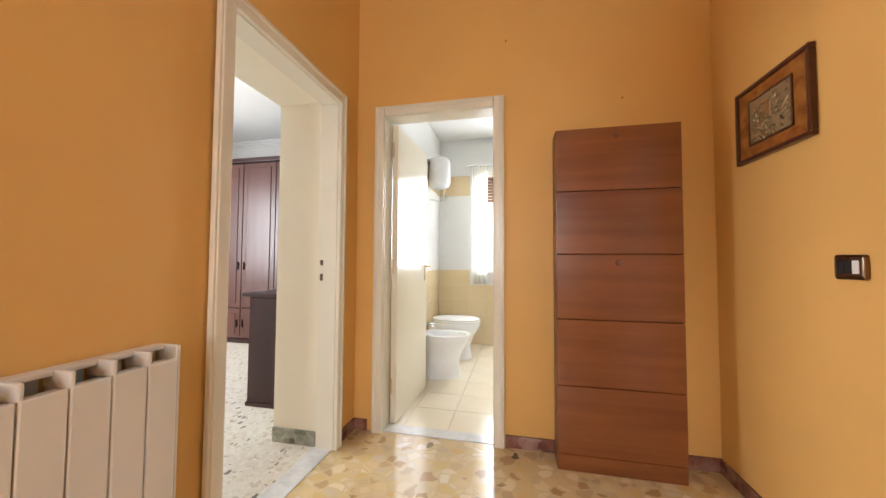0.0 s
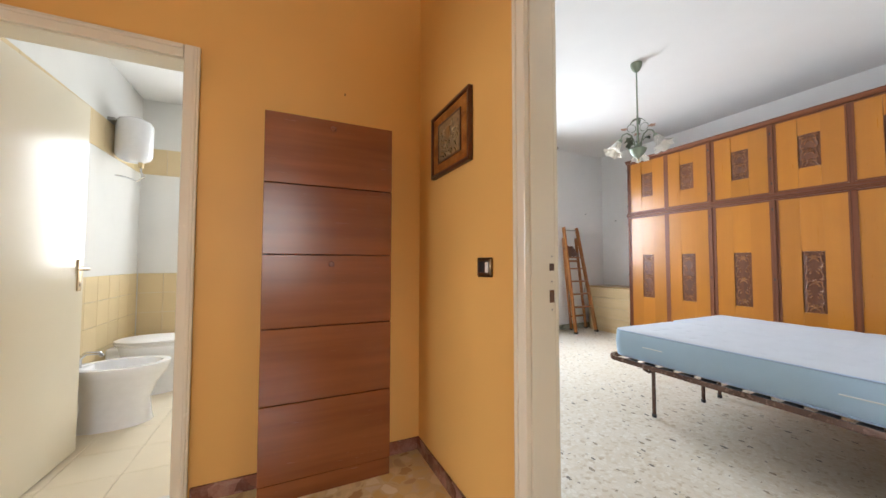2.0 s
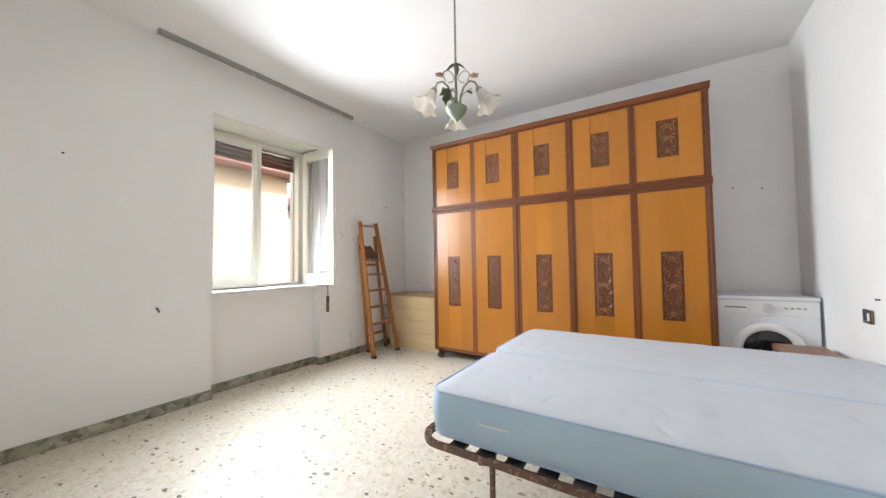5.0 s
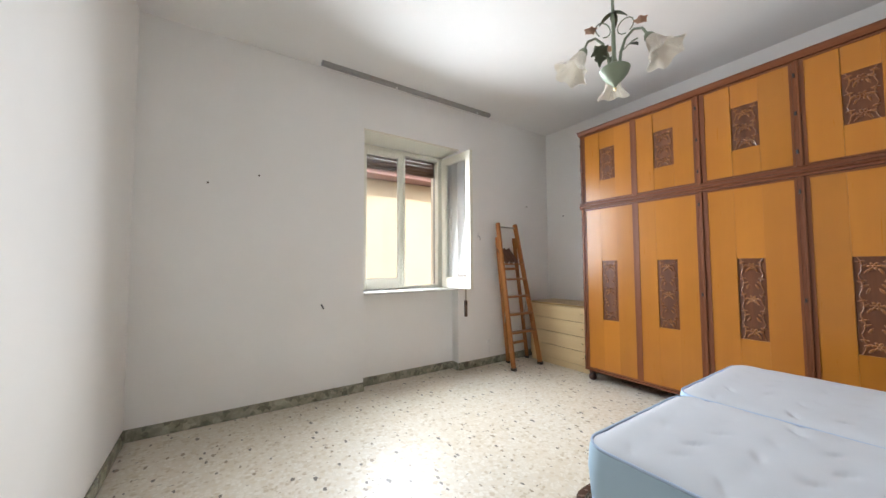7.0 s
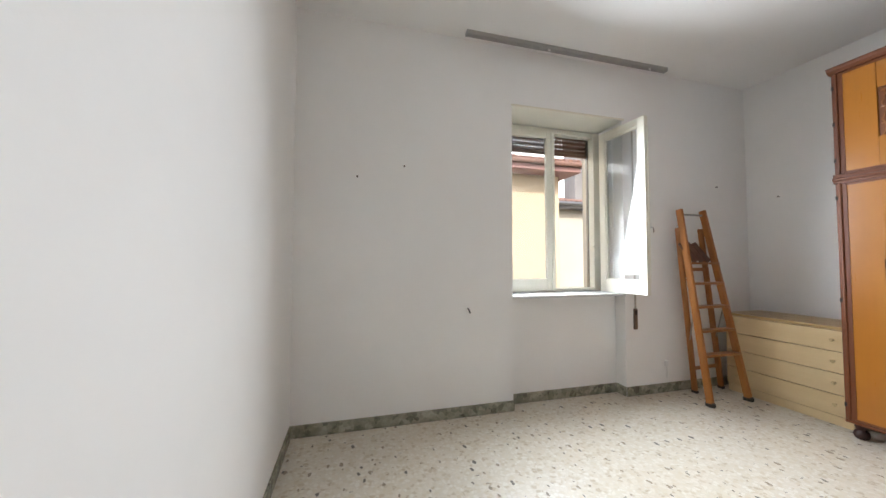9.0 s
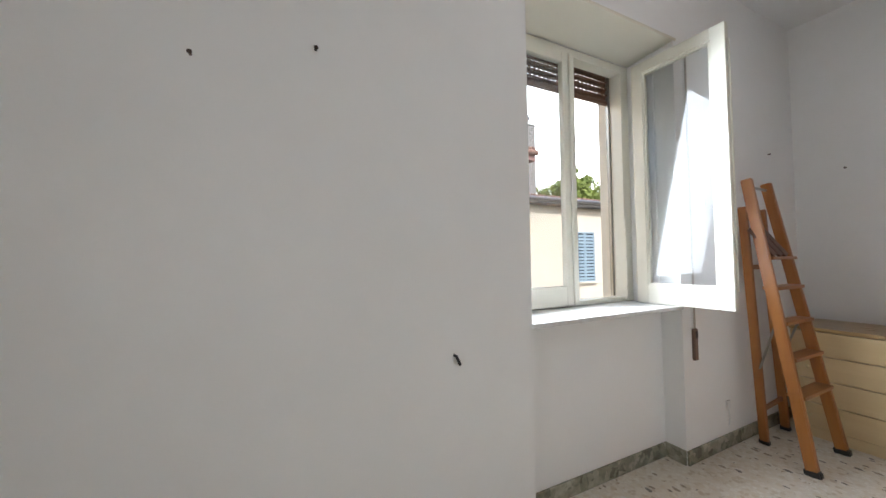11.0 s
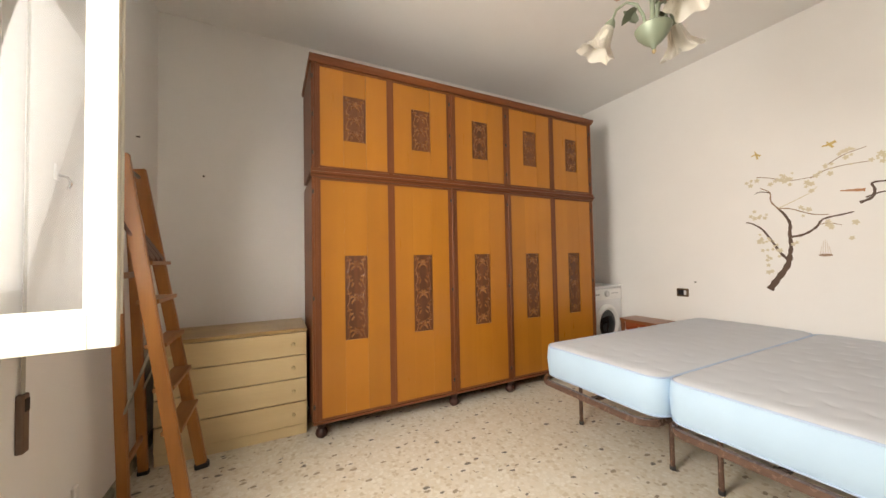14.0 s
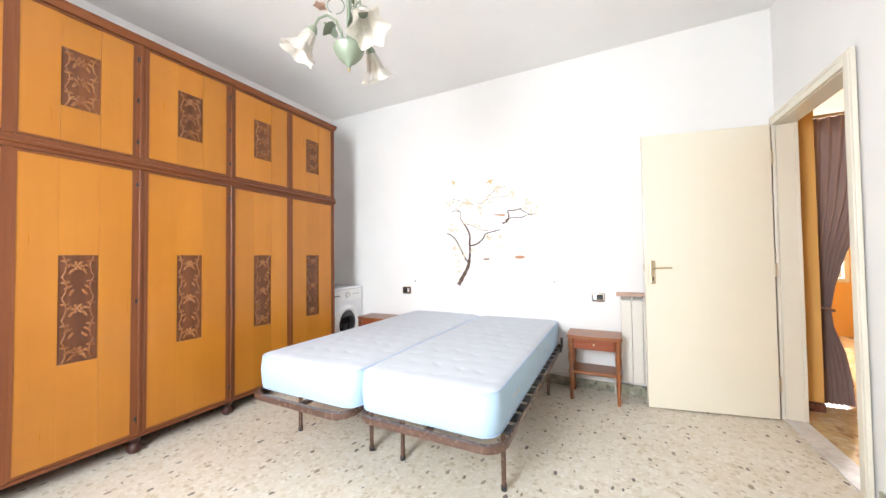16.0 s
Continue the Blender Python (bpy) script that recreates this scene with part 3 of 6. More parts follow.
frame_b = door_frame("door_frame_bedroom", 0.84, 2.09, 0.10, 0.07)
frame_b.matrix_world = pose(1.04, 0.9625, 0, 0, 0, -90)
# thin dark boxes on the uncut jamb, coloured like shaded latch holes
part("latch_hole", box(-0.4205, -0.4185, 0.075, 0.094, 1.064, 1.088), LATCHSHADE, frame_b)
part("latch_hole", box(-0.4205, -0.4185, 0.075, 0.094, 0.958, 1.0), LATCHSHADE, frame_b)
for z in (0.935, 1.028, 1.112):
    part("screw", tube([(-0.4205, 0.085, z), (-0.4185, 0.085, z)], 0.003, 8), STEEL, frame_b)
frame_t = door_frame("door_frame_bathroom", 0.70, 2.03, 0.12, 0.066)
frame_t.matrix_world = pose(-0.4775, 2.41, 0)
frame_l = door_frame("door_frame_side_room", 0.765, 2.02, 0.11, 0.07, False)
frame_l.matrix_world = pose(-1.02, 1.764, 0, 0, 0, 90)
# the same dark boxes in place of shaded holes
part("latch_hole", box(0.376, 0.384, 0.083, 0.098, 1.06, 1.09), LATCHSHADE, frame_l)
part("latch_hole", box(0.376, 0.384, 0.083, 0.098, 0.97, 1.01), LATCHSHADE, frame_l)


# ---- doors ----
def lever_handle(parent, x, y, z, side, way, metal_):
    """Backplate and lever on one face of a leaf. side: -1 or 1 in y; way: where the lever points in x."""
    a, b = sorted((y, y + side * 0.008))
    plate = part("handle_plate", box(x - 0.019, x + 0.019, a, b, z - 0.125, z + 0.055, 0.006, 2), metal_, parent, "gilt metal handle plate")
    pts = [(x, y + side * 0.006, z), (x, y + side * 0.035, z), (x + way * 0.012, y + side * 0.048, z), (x + way * 0.06, y + side * 0.05, z + 0.003), (x + way * 0.115, y + side * 0.047, z)]
    part("lever", tube(pts, [0.010, 0.009, 0.008, 0.0075, 0.006], 10), metal_, plate, "gilt metal lever", True)
    # solid dark box; its colour gives the shade of a keyhole
    part("keyhole", box(x - 0.004, x + 0.004, a - 0.001, b + 0.001, z - 0.10, z - 0.072), HOLESHADE, plate)


def panel_door(name, label, width, height, hinge_m, metal_, handle_z):
    """A flush leaf. Local: hinge at 0, leaf along +x, thickness in y."""
    top = thing(name, label, "door", hinge_m)
    tagged(top, kind="structure")
    part("leaf", box(0.0, width, -0.02, 0.02, 0.008, height, 0.003, 2), DOOR_PAINT, top)
    for side in (-1, 1):
        lever_handle(top, width - 0.05, side * 0.02, handle_z, side, -1, metal_)
    for z in (0.25, 1.05, 1.85):
        part("hinge", tube([(-0.006, 0.012, z - 0.05), (-0.006, 0.012, z + 0.05)], 0.007, 8), metal_, top)
    part("latch_bolt", box(width, width + 0.004, -0.012, 0.012, handle_z - 0.03, handle_z + 0.03), metal_, top)
    return top


panel_door("door_bedroom", "cream painted flush door standing open into the bedroom", 0.815, 2.09, pose(1.184, 0.562, 0, 0, 0, 10.6), GILT, 1.07)
panel_door("door_bathroom", "cream painted flush door standing open into the bathroom", 0.68, 2.02, pose(-0.80, 2.525, 0, 0, 0, 88), GILT, 1.05)


def again(ob, parent, place, turn=0.0):
    """The same mesh once more (with what hangs on it), as a part of parent."""
    twin = copy_thing(ob, pose(*place, 0, 0, turn))
    twin.parent = parent
    return twin


def put_at(ob, place, turn=0.0):
    ob.matrix_basis = pose(*place, 0, 0, turn)
    return ob


# ---- wardrobe ----
def petal(bm, cx, cz, rx, rz, h, turn=0.0, x=0.0):
    """A low rounded blob on a face that looks to -x."""
    m = Matrix.Translation((x, cx, cz)) @ Matrix.Rotation(turn, 4, "X") @ Matrix.Diagonal((h, rx, rz, 1))
    bmesh.ops.create_uvsphere(bm, u_segments=8, v_segments=5, radius=1.0, matrix=m)


def carved_relief(w, h, tall):
    """Scrolling leaves and flower heads, raised from the sunk panel."""
    bm = bmesh.new()
    rnd = random.Random(5 if tall else 9)
    n = 5 if tall else 3
    for i in range(n):
        z = -h / 2 + h * (i + 0.5) / n
        if i % 2 == (0 if tall else 1) or not tall:
            for k in range(6):
                a = k * math.pi / 3
                petal(bm, 0.016 * math.cos(a), z + 0.016 * math.sin(a), 0.012, 0.0075, 0.006, a)
            petal(bm, 0, z, 0.009, 0.009, 0.010)
        for side in (-1, 1):
            for k in range(3):
                a = side * (0.5 + 0.5 * k) + rnd.uniform(-0.2, 0.2)
                petal(bm, side * (0.026 + 0.012 * k), z + (k - 1) * 0.028, 0.007, 0.019, 0.006, a)
            pts = [(-0.001, side * (w * 0.40 - 0.018 * math.sin(t * math.pi)), z - h / n * 0.5 + h / n * t) for t in (0, 0.25, 0.5, 0.75, 1)]
            tube(pts, 0.0035, 5, bm)
    return bm


def moulding(profile, y0, y1):
    """A bar with the given (x, z) profile from y0 to y1."""
    bm = bmesh.new()
    a = [bm.verts.new((x, y0, z)) for x, z in profile]
    b = [bm.verts.new((x, y1, z)) for x, z in profile]
    bm.faces.new(a)
    bm.faces.new(b[::-1])
    for i in range(len(a)):
        j = (i + 1) % len(a)
        bm.faces.new((a[i], b[i], b[j], a[j]))
    return bm


def wardrobe():
    top = thing("wardrobe", "tall honey-veneered wardrobe with dark frames and carved panels", "wardrobe", pose(4.798, 2.464, 0))
    depth, half = 0.60, 1.345
    units = ((-1.345, -0.275), (-0.275, 0.285), (0.285, 1.345))
    for y0, y1 in units:
        for z0, z1 in ((0.10, 1.742), (1.795, 2.53)):
            bm = boxes([(0.03, depth, y0 + 0.001, y0 + 0.02, z0, z1), (0.03, depth, y1 - 0.02, y1 - 0.001, z0, z1), (depth - 0.012, depth, y0 + 0.02, y1 - 0.02, z0, z1),
                        (0.03, depth - 0.012, y0 + 0.02, y1 - 0.02, z0, z0 + 0.02), (0.03, depth - 0.012, y0 + 0.02, y1 - 0.02, z1 - 0.02, z1)])
            part("carcass", bm, DARKWOOD, top, "dark-stained wooden carcass")
    # upright frame posts, wide at the unit joints and slim between paired doors
    posts = ((-1.325, 0.042), (-0.80, 0.030), (-0.275, 0.058), (0.285, 0.058), (0.795, 0.030), (1.322, 0.046))
    for y, w in posts:
        for z0, z1 in ((0.118, 1.735), (1.80, 2.515)):
            bm = box(0.002, 0.03, y - w / 2, y + w / 2, z0, z1, 0.003, 1)
            if w > 0.04:
                box(-0.008, 0.004, y - 0.008, y + 0.008, z0, z1, 0.003, 1, bm=bm)
            post = part("post", bm, DARKWOOD, top, "dark-stained frame post")
            if w > 0.04:
                for z in (z0 + 0.10, (z0 + z1) / 2, z1 - 0.10):
                    part("hinge", tube([(-0.004, y + 0.016, z - 0.013), (-0.004, y + 0.016, z + 0.013)], 0.006, 8), BLACK, post)
    mid = moulding([(0.03, 1.7355), (-0.004, 1.7355), (-0.006, 1.752), (-0.018, 1.758), (-0.018, 1.770), (-0.008, 1.776), (-0.006, 1.7995), (0.03, 1.7995)], -half - 0.006, half + 0.006)
    part("mid_moulding", mid, DARKWOOD_Y, top, "dark-stained moulding between the tiers")
    cap = moulding([(depth, 2.5305), (0.03, 2.5305), (0.03, 2.5155), (-0.004, 2.519), (-0.007, 2.523), (-0.012, 2.528), (-0.020, 2.536), (-0.024, 2.544), (-0.025, 2.549), (-0.029, 2.550), (-0.029, 2.558), (depth, 2.558)], -half - 0.012, half + 0.012)
    part("cornice", cap, DARKWOOD_Y, top, "dark-stained projecting cornice")
    base = box(-0.004, depth, -half, half, 0.099, 0.118, 0.004, 1)
    part("base_rail", base, DARKWOOD_Y, top, "dark-stained base rail")
    foot_profile = [(0.022, 0.0), (0.034, 0.012), (0.040, 0.03), (0.034, 0.05), (0.022, 0.062), (0.030, 0.078), (0.036, 0.099)]
    foot = None
    for y in (-1.29, -0.275, 0.285, 1.29):
        for x in (0.045, depth - 0.06):
            if foot is None:
                foot = part("foot", lathe(foot_profile, 16), MAHOGANY, top, "dark turned bun foot", True)
                put_at(foot, (x, y, 0))
            else:
                again(foot, top, (x, y, 0))
    # doors: a flush leaf of upright boards with a carved panel let into it
    centres = (-1.062, -0.5375, 0.005, 0.547, 1.055)
    widths = (0.49, 0.487, 0.498, 0.466, 0.488)
    for kind, z0, z1, p0, p1 in (("lower", 0.124, 1.73, 0.626, 1.205), ("upper", 1.806, 2.508, 2.005, 2.325)):
        hz, pz, ph = z1 - z0, (p0 + p1) / 2 - z0, p1 - p0
        relief = mesh_of("carving", carved_relief(0.157, ph, kind == "lower"), CARVED_HIGH, True)
        for c, w in zip(centres, widths):
            pw = 0.157
            # a backing leaf and three boards; the middle one is cut out round the carving
            door = part("door", box(0.0182, 0.0268, -w / 2 + 0.004, w / 2 - 0.004, 0.002, hz - 0.002), HONEY, top, "honey-coloured veneered door")
            put_at(door, (0, c, z0))
            gx = 0.008 if kind == "upper" else 0.0046
            g = 0.0012 if kind == "upper" else 0.0004
            for y0, y1, a, b, x in ((-w / 2, -pw / 2 - g, 0, hz, 0.004), (pw / 2 + g, w / 2, 0, hz, 0.004), (-pw / 2, pw / 2, pz + ph / 2, hz, gx), (-pw / 2, pw / 2, 0, pz - ph / 2, 0.0046)):
                part("board", box(x, 0.018, y0, y1, a, b), HONEY, door)
            rim = boxes([(0.0, 0.006, -w / 2 - 0.004, -w / 2 + 0.010, 0, hz), (0.0, 0.006, w / 2 - 0.010, w / 2 + 0.004, 0, hz), (0.0, 0.006, -w / 2 + 0.01, w / 2 - 0.01, hz - 0.012, hz + 0.002), (0.0, 0.006, -w / 2 + 0.01, w / 2 - 0.01, -0.002, 0.010)])
            part("edge_bead", rim, DARKWOOD, door, "dark edge bead")
            panel = part("carved_panel", box(0.0125, 0.0178, -pw / 2 + 0.001, pw / 2 - 0.001, pz - ph / 2, pz + ph / 2), CARVED, door, "dark sunk panel behind the carving")
            carve = new("carving", relief)
            carve.parent = door
            carve.location = (0.0105, 0, pz)
            tagged(carve, "carved scroll and flower relief")
    return top


wardrobe()


# ---- beds ----
def mattress(name, x0, x1, y0, y1, z0, z1, seed):
    w, l, h = x1 - x0, y1 - y0, z1 - z0
    top = thing(name, "pale blue sprung mattress with a quilted white top", "mattress", pose((x0 + x1) / 2, (y0 + y1) / 2, z0), "mattresses side by side")
    r, nu, nv = 0.085, 72, 156
    rnd = np.random.RandomState(seed)
    crease = []
    pitch = 0.135
    for i in range(int(w / pitch) + 2):
        for j in range(int(l / pitch) + 2):
            crease.append((-w / 2 + (i + (0.5 if j % 2 else 0)) * pitch + rnd.uniform(-0.022, 0.022), -l / 2 + j * pitch + rnd.uniform(-0.022, 0.022), rnd.uniform(0.25, 1.15), (0.55 if j % 2 else -0.55) + rnd.uniform(-0.2, 0.2)))
    crease = np.array(crease)
    verts, ring = [], []
    us = np.linspace(-w / 2, w / 2, nu + 1)
    vs = np.linspace(-l / 2, l / 2, nv + 1)
    waves = rnd.uniform(-1, 1, (5, 3))
    for v in vs:
        for u in us:
            dx, dy = max(0, abs(u) - (w / 2 - r)), max(0, abs(v) - (l / 2 - r))
            x, y = u, v
            if dx > 0 and dy > 0:
                k = max(dx, dy) / math.hypot(dx, dy)
                x = math.copysign(w / 2 - r + dx * k, u)
                y = math.copysign(l / 2 - r + dy * k, v)
            edge = min(w / 2 - abs(u), l / 2 - abs(v))
            z = h - 0.018 * math.exp(-edge / 0.022)
            ex, ey = x - crease[:, 0], y - crease[:, 1]
            c, s = np.cos(crease[:, 3]), np.sin(crease[:, 3])
            a, b = ex * c + ey * s, -ex * s + ey * c
            z -= float((0.0082 * crease[:, 2] * np.exp(-(a / 0.032) ** 2 - (b / 0.008) ** 2)).sum())
            z -= float((0.0028 * np.exp(-(ex**2 + ey**2) / 0.0022)).sum())
            z += 0.0035 * sum(math.sin(p * 5 * x + q * 4 * y + o * 3) for p, q, o in waves) / 2
            verts.append((x, y, z))
    faces = [(j * (nu + 1) + i, j * (nu + 1) + i + 1, (j + 1) * (nu + 1) + i + 1, (j + 1) * (nu + 1) + i) for j in range(nv) for i in range(nu)]
    me = bpy.data.meshes.new("quilted_top")
    me.from_pydata(verts, [], faces)
    me.materials.append(QUILT)
    me.polygons.foreach_set("use_smooth", [True] * len(me.polygons))
    ob = new("quilted_top", me)
    ob.parent = top
    tagged(ob, "white quilted ticking")
    outline = []
    for cx, cy, a0 in ((w / 2 - r, l / 2 - r, 0), (-w / 2 + r, l / 2 - r, 90), (-w / 2 + r, -l / 2 + r, 180), (w / 2 - r, -l / 2 + r, 270)):
        for k in range(7):
            a = radians(a0 + k * 15)
            outline.append((cx + r * math.cos(a), cy + r * math.sin(a)))
    bm = bmesh.new()
    levels = [(h - 0.016, 0.0), (h - 0.03, 0.006), (h * 0.55, 0.011), (0.03, 0.006), (0.006, -0.004)]
    rings = []
    for z, out in levels:
        k = 1 + out / (w / 2)
        m = 1 + out / (l / 2)
        rings.append([bm.verts.new((x * k, y * m, z)) for x, y in outline])
    for a, b in zip(rings, rings[1:]):
        for i in range(len(a)):
            j = (i + 1) % len(a)
            bm.faces.new((a[i], b[i], b[j], a[j]))
    bm.faces.new(rings[-1])
    part("side_band", bm, BLUECLOTH, top, "pale blue side border", True)
    for z in (h - 0.017, 0.012):
        part("piping", tube([(x * (1 + 0.004 / w), y, z) for x, y in outline], 0.0048, 6, closed=True), PIPING, top, "blue piping cord", True)
    for y in (-l * 0.18, l * 0.33):
        for side in (-1, 1):
            x = side * (w / 2 + 0.010)
            part("side_strap", tube([(x - side * 0.002, y - 0.07, h * 0.5), (x + side * 0.006, y - 0.04, h * 0.51), (x + side * 0.007, y + 0.04, h * 0.51), (x - side * 0.002, y + 0.07, h * 0.5)], 0.0042, 6), WEBBING, top, "white webbing carrying strap")
    return top


def bed_frame(name, x0, x1, y0, y1, z, legs):
    """A tubular steel slatted base with round corners at the foot."""
    cx, cy = (x0 + x1) / 2, (y0 + y1) / 2
    w, l, r = x1 - x0, y1 - y0, 0.10
    top = thing(name, "brown steel slatted bed base on slim tube legs", "bed base", pose(cx, cy, 0), "bed bases side by side")
    loop = []
    for px, py, a0 in ((w / 2 - r, l / 2 - r, 0), (-w / 2 + r, l / 2 - r, 90), (-w / 2 + r, -l / 2 + r, 180), (w / 2 - r, -l / 2 + r, 270)):
        for k in range(7):
            a = radians(a0 + k * 15)
            loop.append((px + r * math.cos(a), py + r * math.sin(a)))
    bm = bmesh.new()
    sect = ((-0.013, -0.016), (0.012, -0.016), (0.016, 0.0), (0.012, 0.016), (-0.013, 0.016))
    rings = []
    for x, y in loop:
        d = Vector((x, y)).normalized()
        rings.append([bm.verts.new((x + d.x * a, y + d.y * a, z + b)) for a, b in sect])
    for i in range(len(rings)):
        a, b = rings[i], rings[(i + 1) % len(rings)]
        for k in range(len(sect)):
            bm.faces.new((a[k], a[(k + 1) % len(sect)], b[(k + 1) % len(sect)], b[k]))
    part("rail", bm, BEDMETAL, top, "brown enamelled steel rail", True)
    n = 13
    slat = None
    for i in range(n):
        y = -l / 2 + 0.19 + (l - 0.38) * i / (n - 1)
        if slat is None:
            slat = part("slat", box(-w / 2 + 0.02, w / 2 - 0.02, -0.032, 0.032, 0.0, 0.009, 0.003, 1), SLAT, top, "bent beech slat")
            put_at(slat, (0, y, z + 0.005))
        else:
            again(slat, top, (0, y, z + 0.005))
        for side in (-1, 1):
            part("slat_holder", box(side * (w / 2 - 0.03) - 0.03, side * (w / 2 - 0.03) + 0.03, y - 0.036, y + 0.036, z + 0.0, z + 0.0165, 0.004, 1), BLACK, top, "black plastic slat holder")
    for y in (-l / 2 + 0.28, l / 2 - 0.30):
        part("cross_tube", tube([(-w / 2 + 0.012, y, z - 0.022), (-w / 2 + 0.06, y, z - 0.05), (w / 2 - 0.06, y, z - 0.05), (w / 2 - 0.012, y, z - 0.022)], 0.011, 8), BEDMETAL, top, "", True)
    part("centre_brace", box(-0.015, 0.015, -l / 2 + 0.02, l / 2 - 0.02, z - 0.03, z - 0.008, 0.003, 1), BEDMETAL, top)
    for x, y in legs:
        leg = part("leg", tube([(x - cx, y - cy, 0.012), (x - cx, y - cy, z - 0.02)], 0.0125, 10), BEDMETAL, top, "slim steel tube leg", True)
        part("leg_cap", tube([(x - cx, y - cy, 0.0), (x - cx, y - cy, 0.022)], 0.0155, 10), BLACK, leg, "black plastic foot cap")
        part("leg_socket", tube([(x - cx, y - cy, z - 0.045), (x - cx, y - cy, z - 0.012)], 0.018, 10), BEDMETAL, leg)
    for side in (-1, 1):
        part("mattress_stop", tube([(side * (w / 2 + 0.008), -l / 2 + 0.24, z), (side * (w / 2 + 0.022), -l / 2 + 0.24, z + 0.05), (side * (w / 2 + 0.022), -l / 2 + 0.24, z + 0.12)], 0.010, 8), BLACK, top, "black mattress stop", True)
    return top


bed_frame("bed_base", 2.625, 3.39, 0.53, 2.415, 0.362, [(2.713, 2.098), (3.315, 2.10), (2.713, 0.80), (3.315, 0.80)])
bed_frame("bed_base", 3.43, 4.17, 0.56, 2.46, 0.362, [(3.541, 2.10), (4.133, 2.12), (3.541, 0.83), (4.133, 0.83)])
mattress("mattress", 2.662, 3.402, 0.515, 2.382, 0.3785, 0.592, 3)
mattress("mattress", 3.41, 4.178, 0.53, 2.405, 0.3785, 0.592, 8)


# ---- bedside tables ----
def bedside_table(m, label):
    top = thing("bedside_table", label, "bedside table", m, "bedside tables")
    w, d, h = 0.405, 0.29, 0.525
    # table top with a bowed front edge
    bm = bmesh.new()
    outline = [(-w / 2, -d / 2), (w / 2, -d / 2), (w / 2, d / 2 - 0.034)] + [(w / 2 * 0.985 * math.cos(a), d / 2 - 0.03 + 0.03 * math.sin(a)) for a in [radians(12 + i * 12) for i in range(14)]] + [(-w / 2, d / 2 - 0.034)]
    lo = [bm.verts.new((x, y, h - 0.024)) for x, y in outline]
    hi = [bm.verts.new((x, y, h)) for x, y in outline]
    bm.faces.new(lo[::-1])
    bm.faces.new(hi)
    for i in range(len(lo)):
        bm.faces.new((lo[i], lo[(i + 1) % len(lo)], hi[(i + 1) % len(lo)], hi[i]))
    part("tabletop", bm, NIGHTWOOD, top, "reddish walnut top with a bowed front")
    part("drawer", box(-w / 2 + 0.05, w / 2 - 0.05, d / 2 - 0.065, d / 2 - 0.045, h - 0.115, h - 0.028, 0.004, 1), NIGHTDRAWER, top, "cherry red drawer front")
    part("drawer_box", boxes([(-w / 2 + 0.045, -w / 2 + 0.057, -d / 2 + 0.01, d / 2 - 0.066, h - 0.115, h - 0.0245), (w / 2 - 0.057, w / 2 - 0.045, -d / 2 + 0.01, d / 2 - 0.066, h - 0.115, h - 0.0245), (-w / 2 + 0.057, w / 2 - 0.057, -d / 2 + 0.01, d / 2 - 0.066, h - 0.115, h - 0.105)]), NIGHTWOOD, top)
    part("knob", tube([(0, d / 2 - 0.046, h - 0.07), (0, d / 2 - 0.032, h - 0.07), (0, d / 2 - 0.026, h - 0.07)], [0.005, 0.009, 0.006], 10), BRASS, top, "small brass knob", True)
    part("shelf", box(-w / 2 + 0.035, w / 2 - 0.035, -d / 2 + 0.02, d / 2 - 0.03, 0.215, 0.237, 0.004, 1), NIGHTWOOD, top, "lower shelf")
    prof = [(0.012, 0.0), (0.015, 0.03), (0.013, 0.10), (0.019, 0.16), (0.014, 0.19), (0.021, 0.215), (0.021, 0.24), (0.014, 0.26), (0.021, 0.31), (0.023, 0.36), (0.015, 0.395), (0.02, 0.42), (0.02, h - 0.024)]
    leg = None
    for x in (-w / 2 + 0.03, w / 2 - 0.03):
        for y in (-d / 2 + 0.03, d / 2 - 0.04):
            if leg is None:
                leg = part("leg", lathe(prof, 12), NIGHTWOOD, top, "turned leg", True)
                put_at(leg, (x, y, 0))
            else:
                again(leg, top, (x, y, 0))
    return top


bedside_table(pose(2.355, 0.692, 0, 0, 0, 0), "reddish walnut bedside table with a drawer and shelf")
bedside_table(pose(4.56, 0.70, 0, 0, 0, 0), "reddish walnut bedside table tucked behind the beds")


# ---- washing machine ----
PLASTICDIAL = plain("pale_grey_plastic", (0.58, 0.58, 0.58), 0.35)


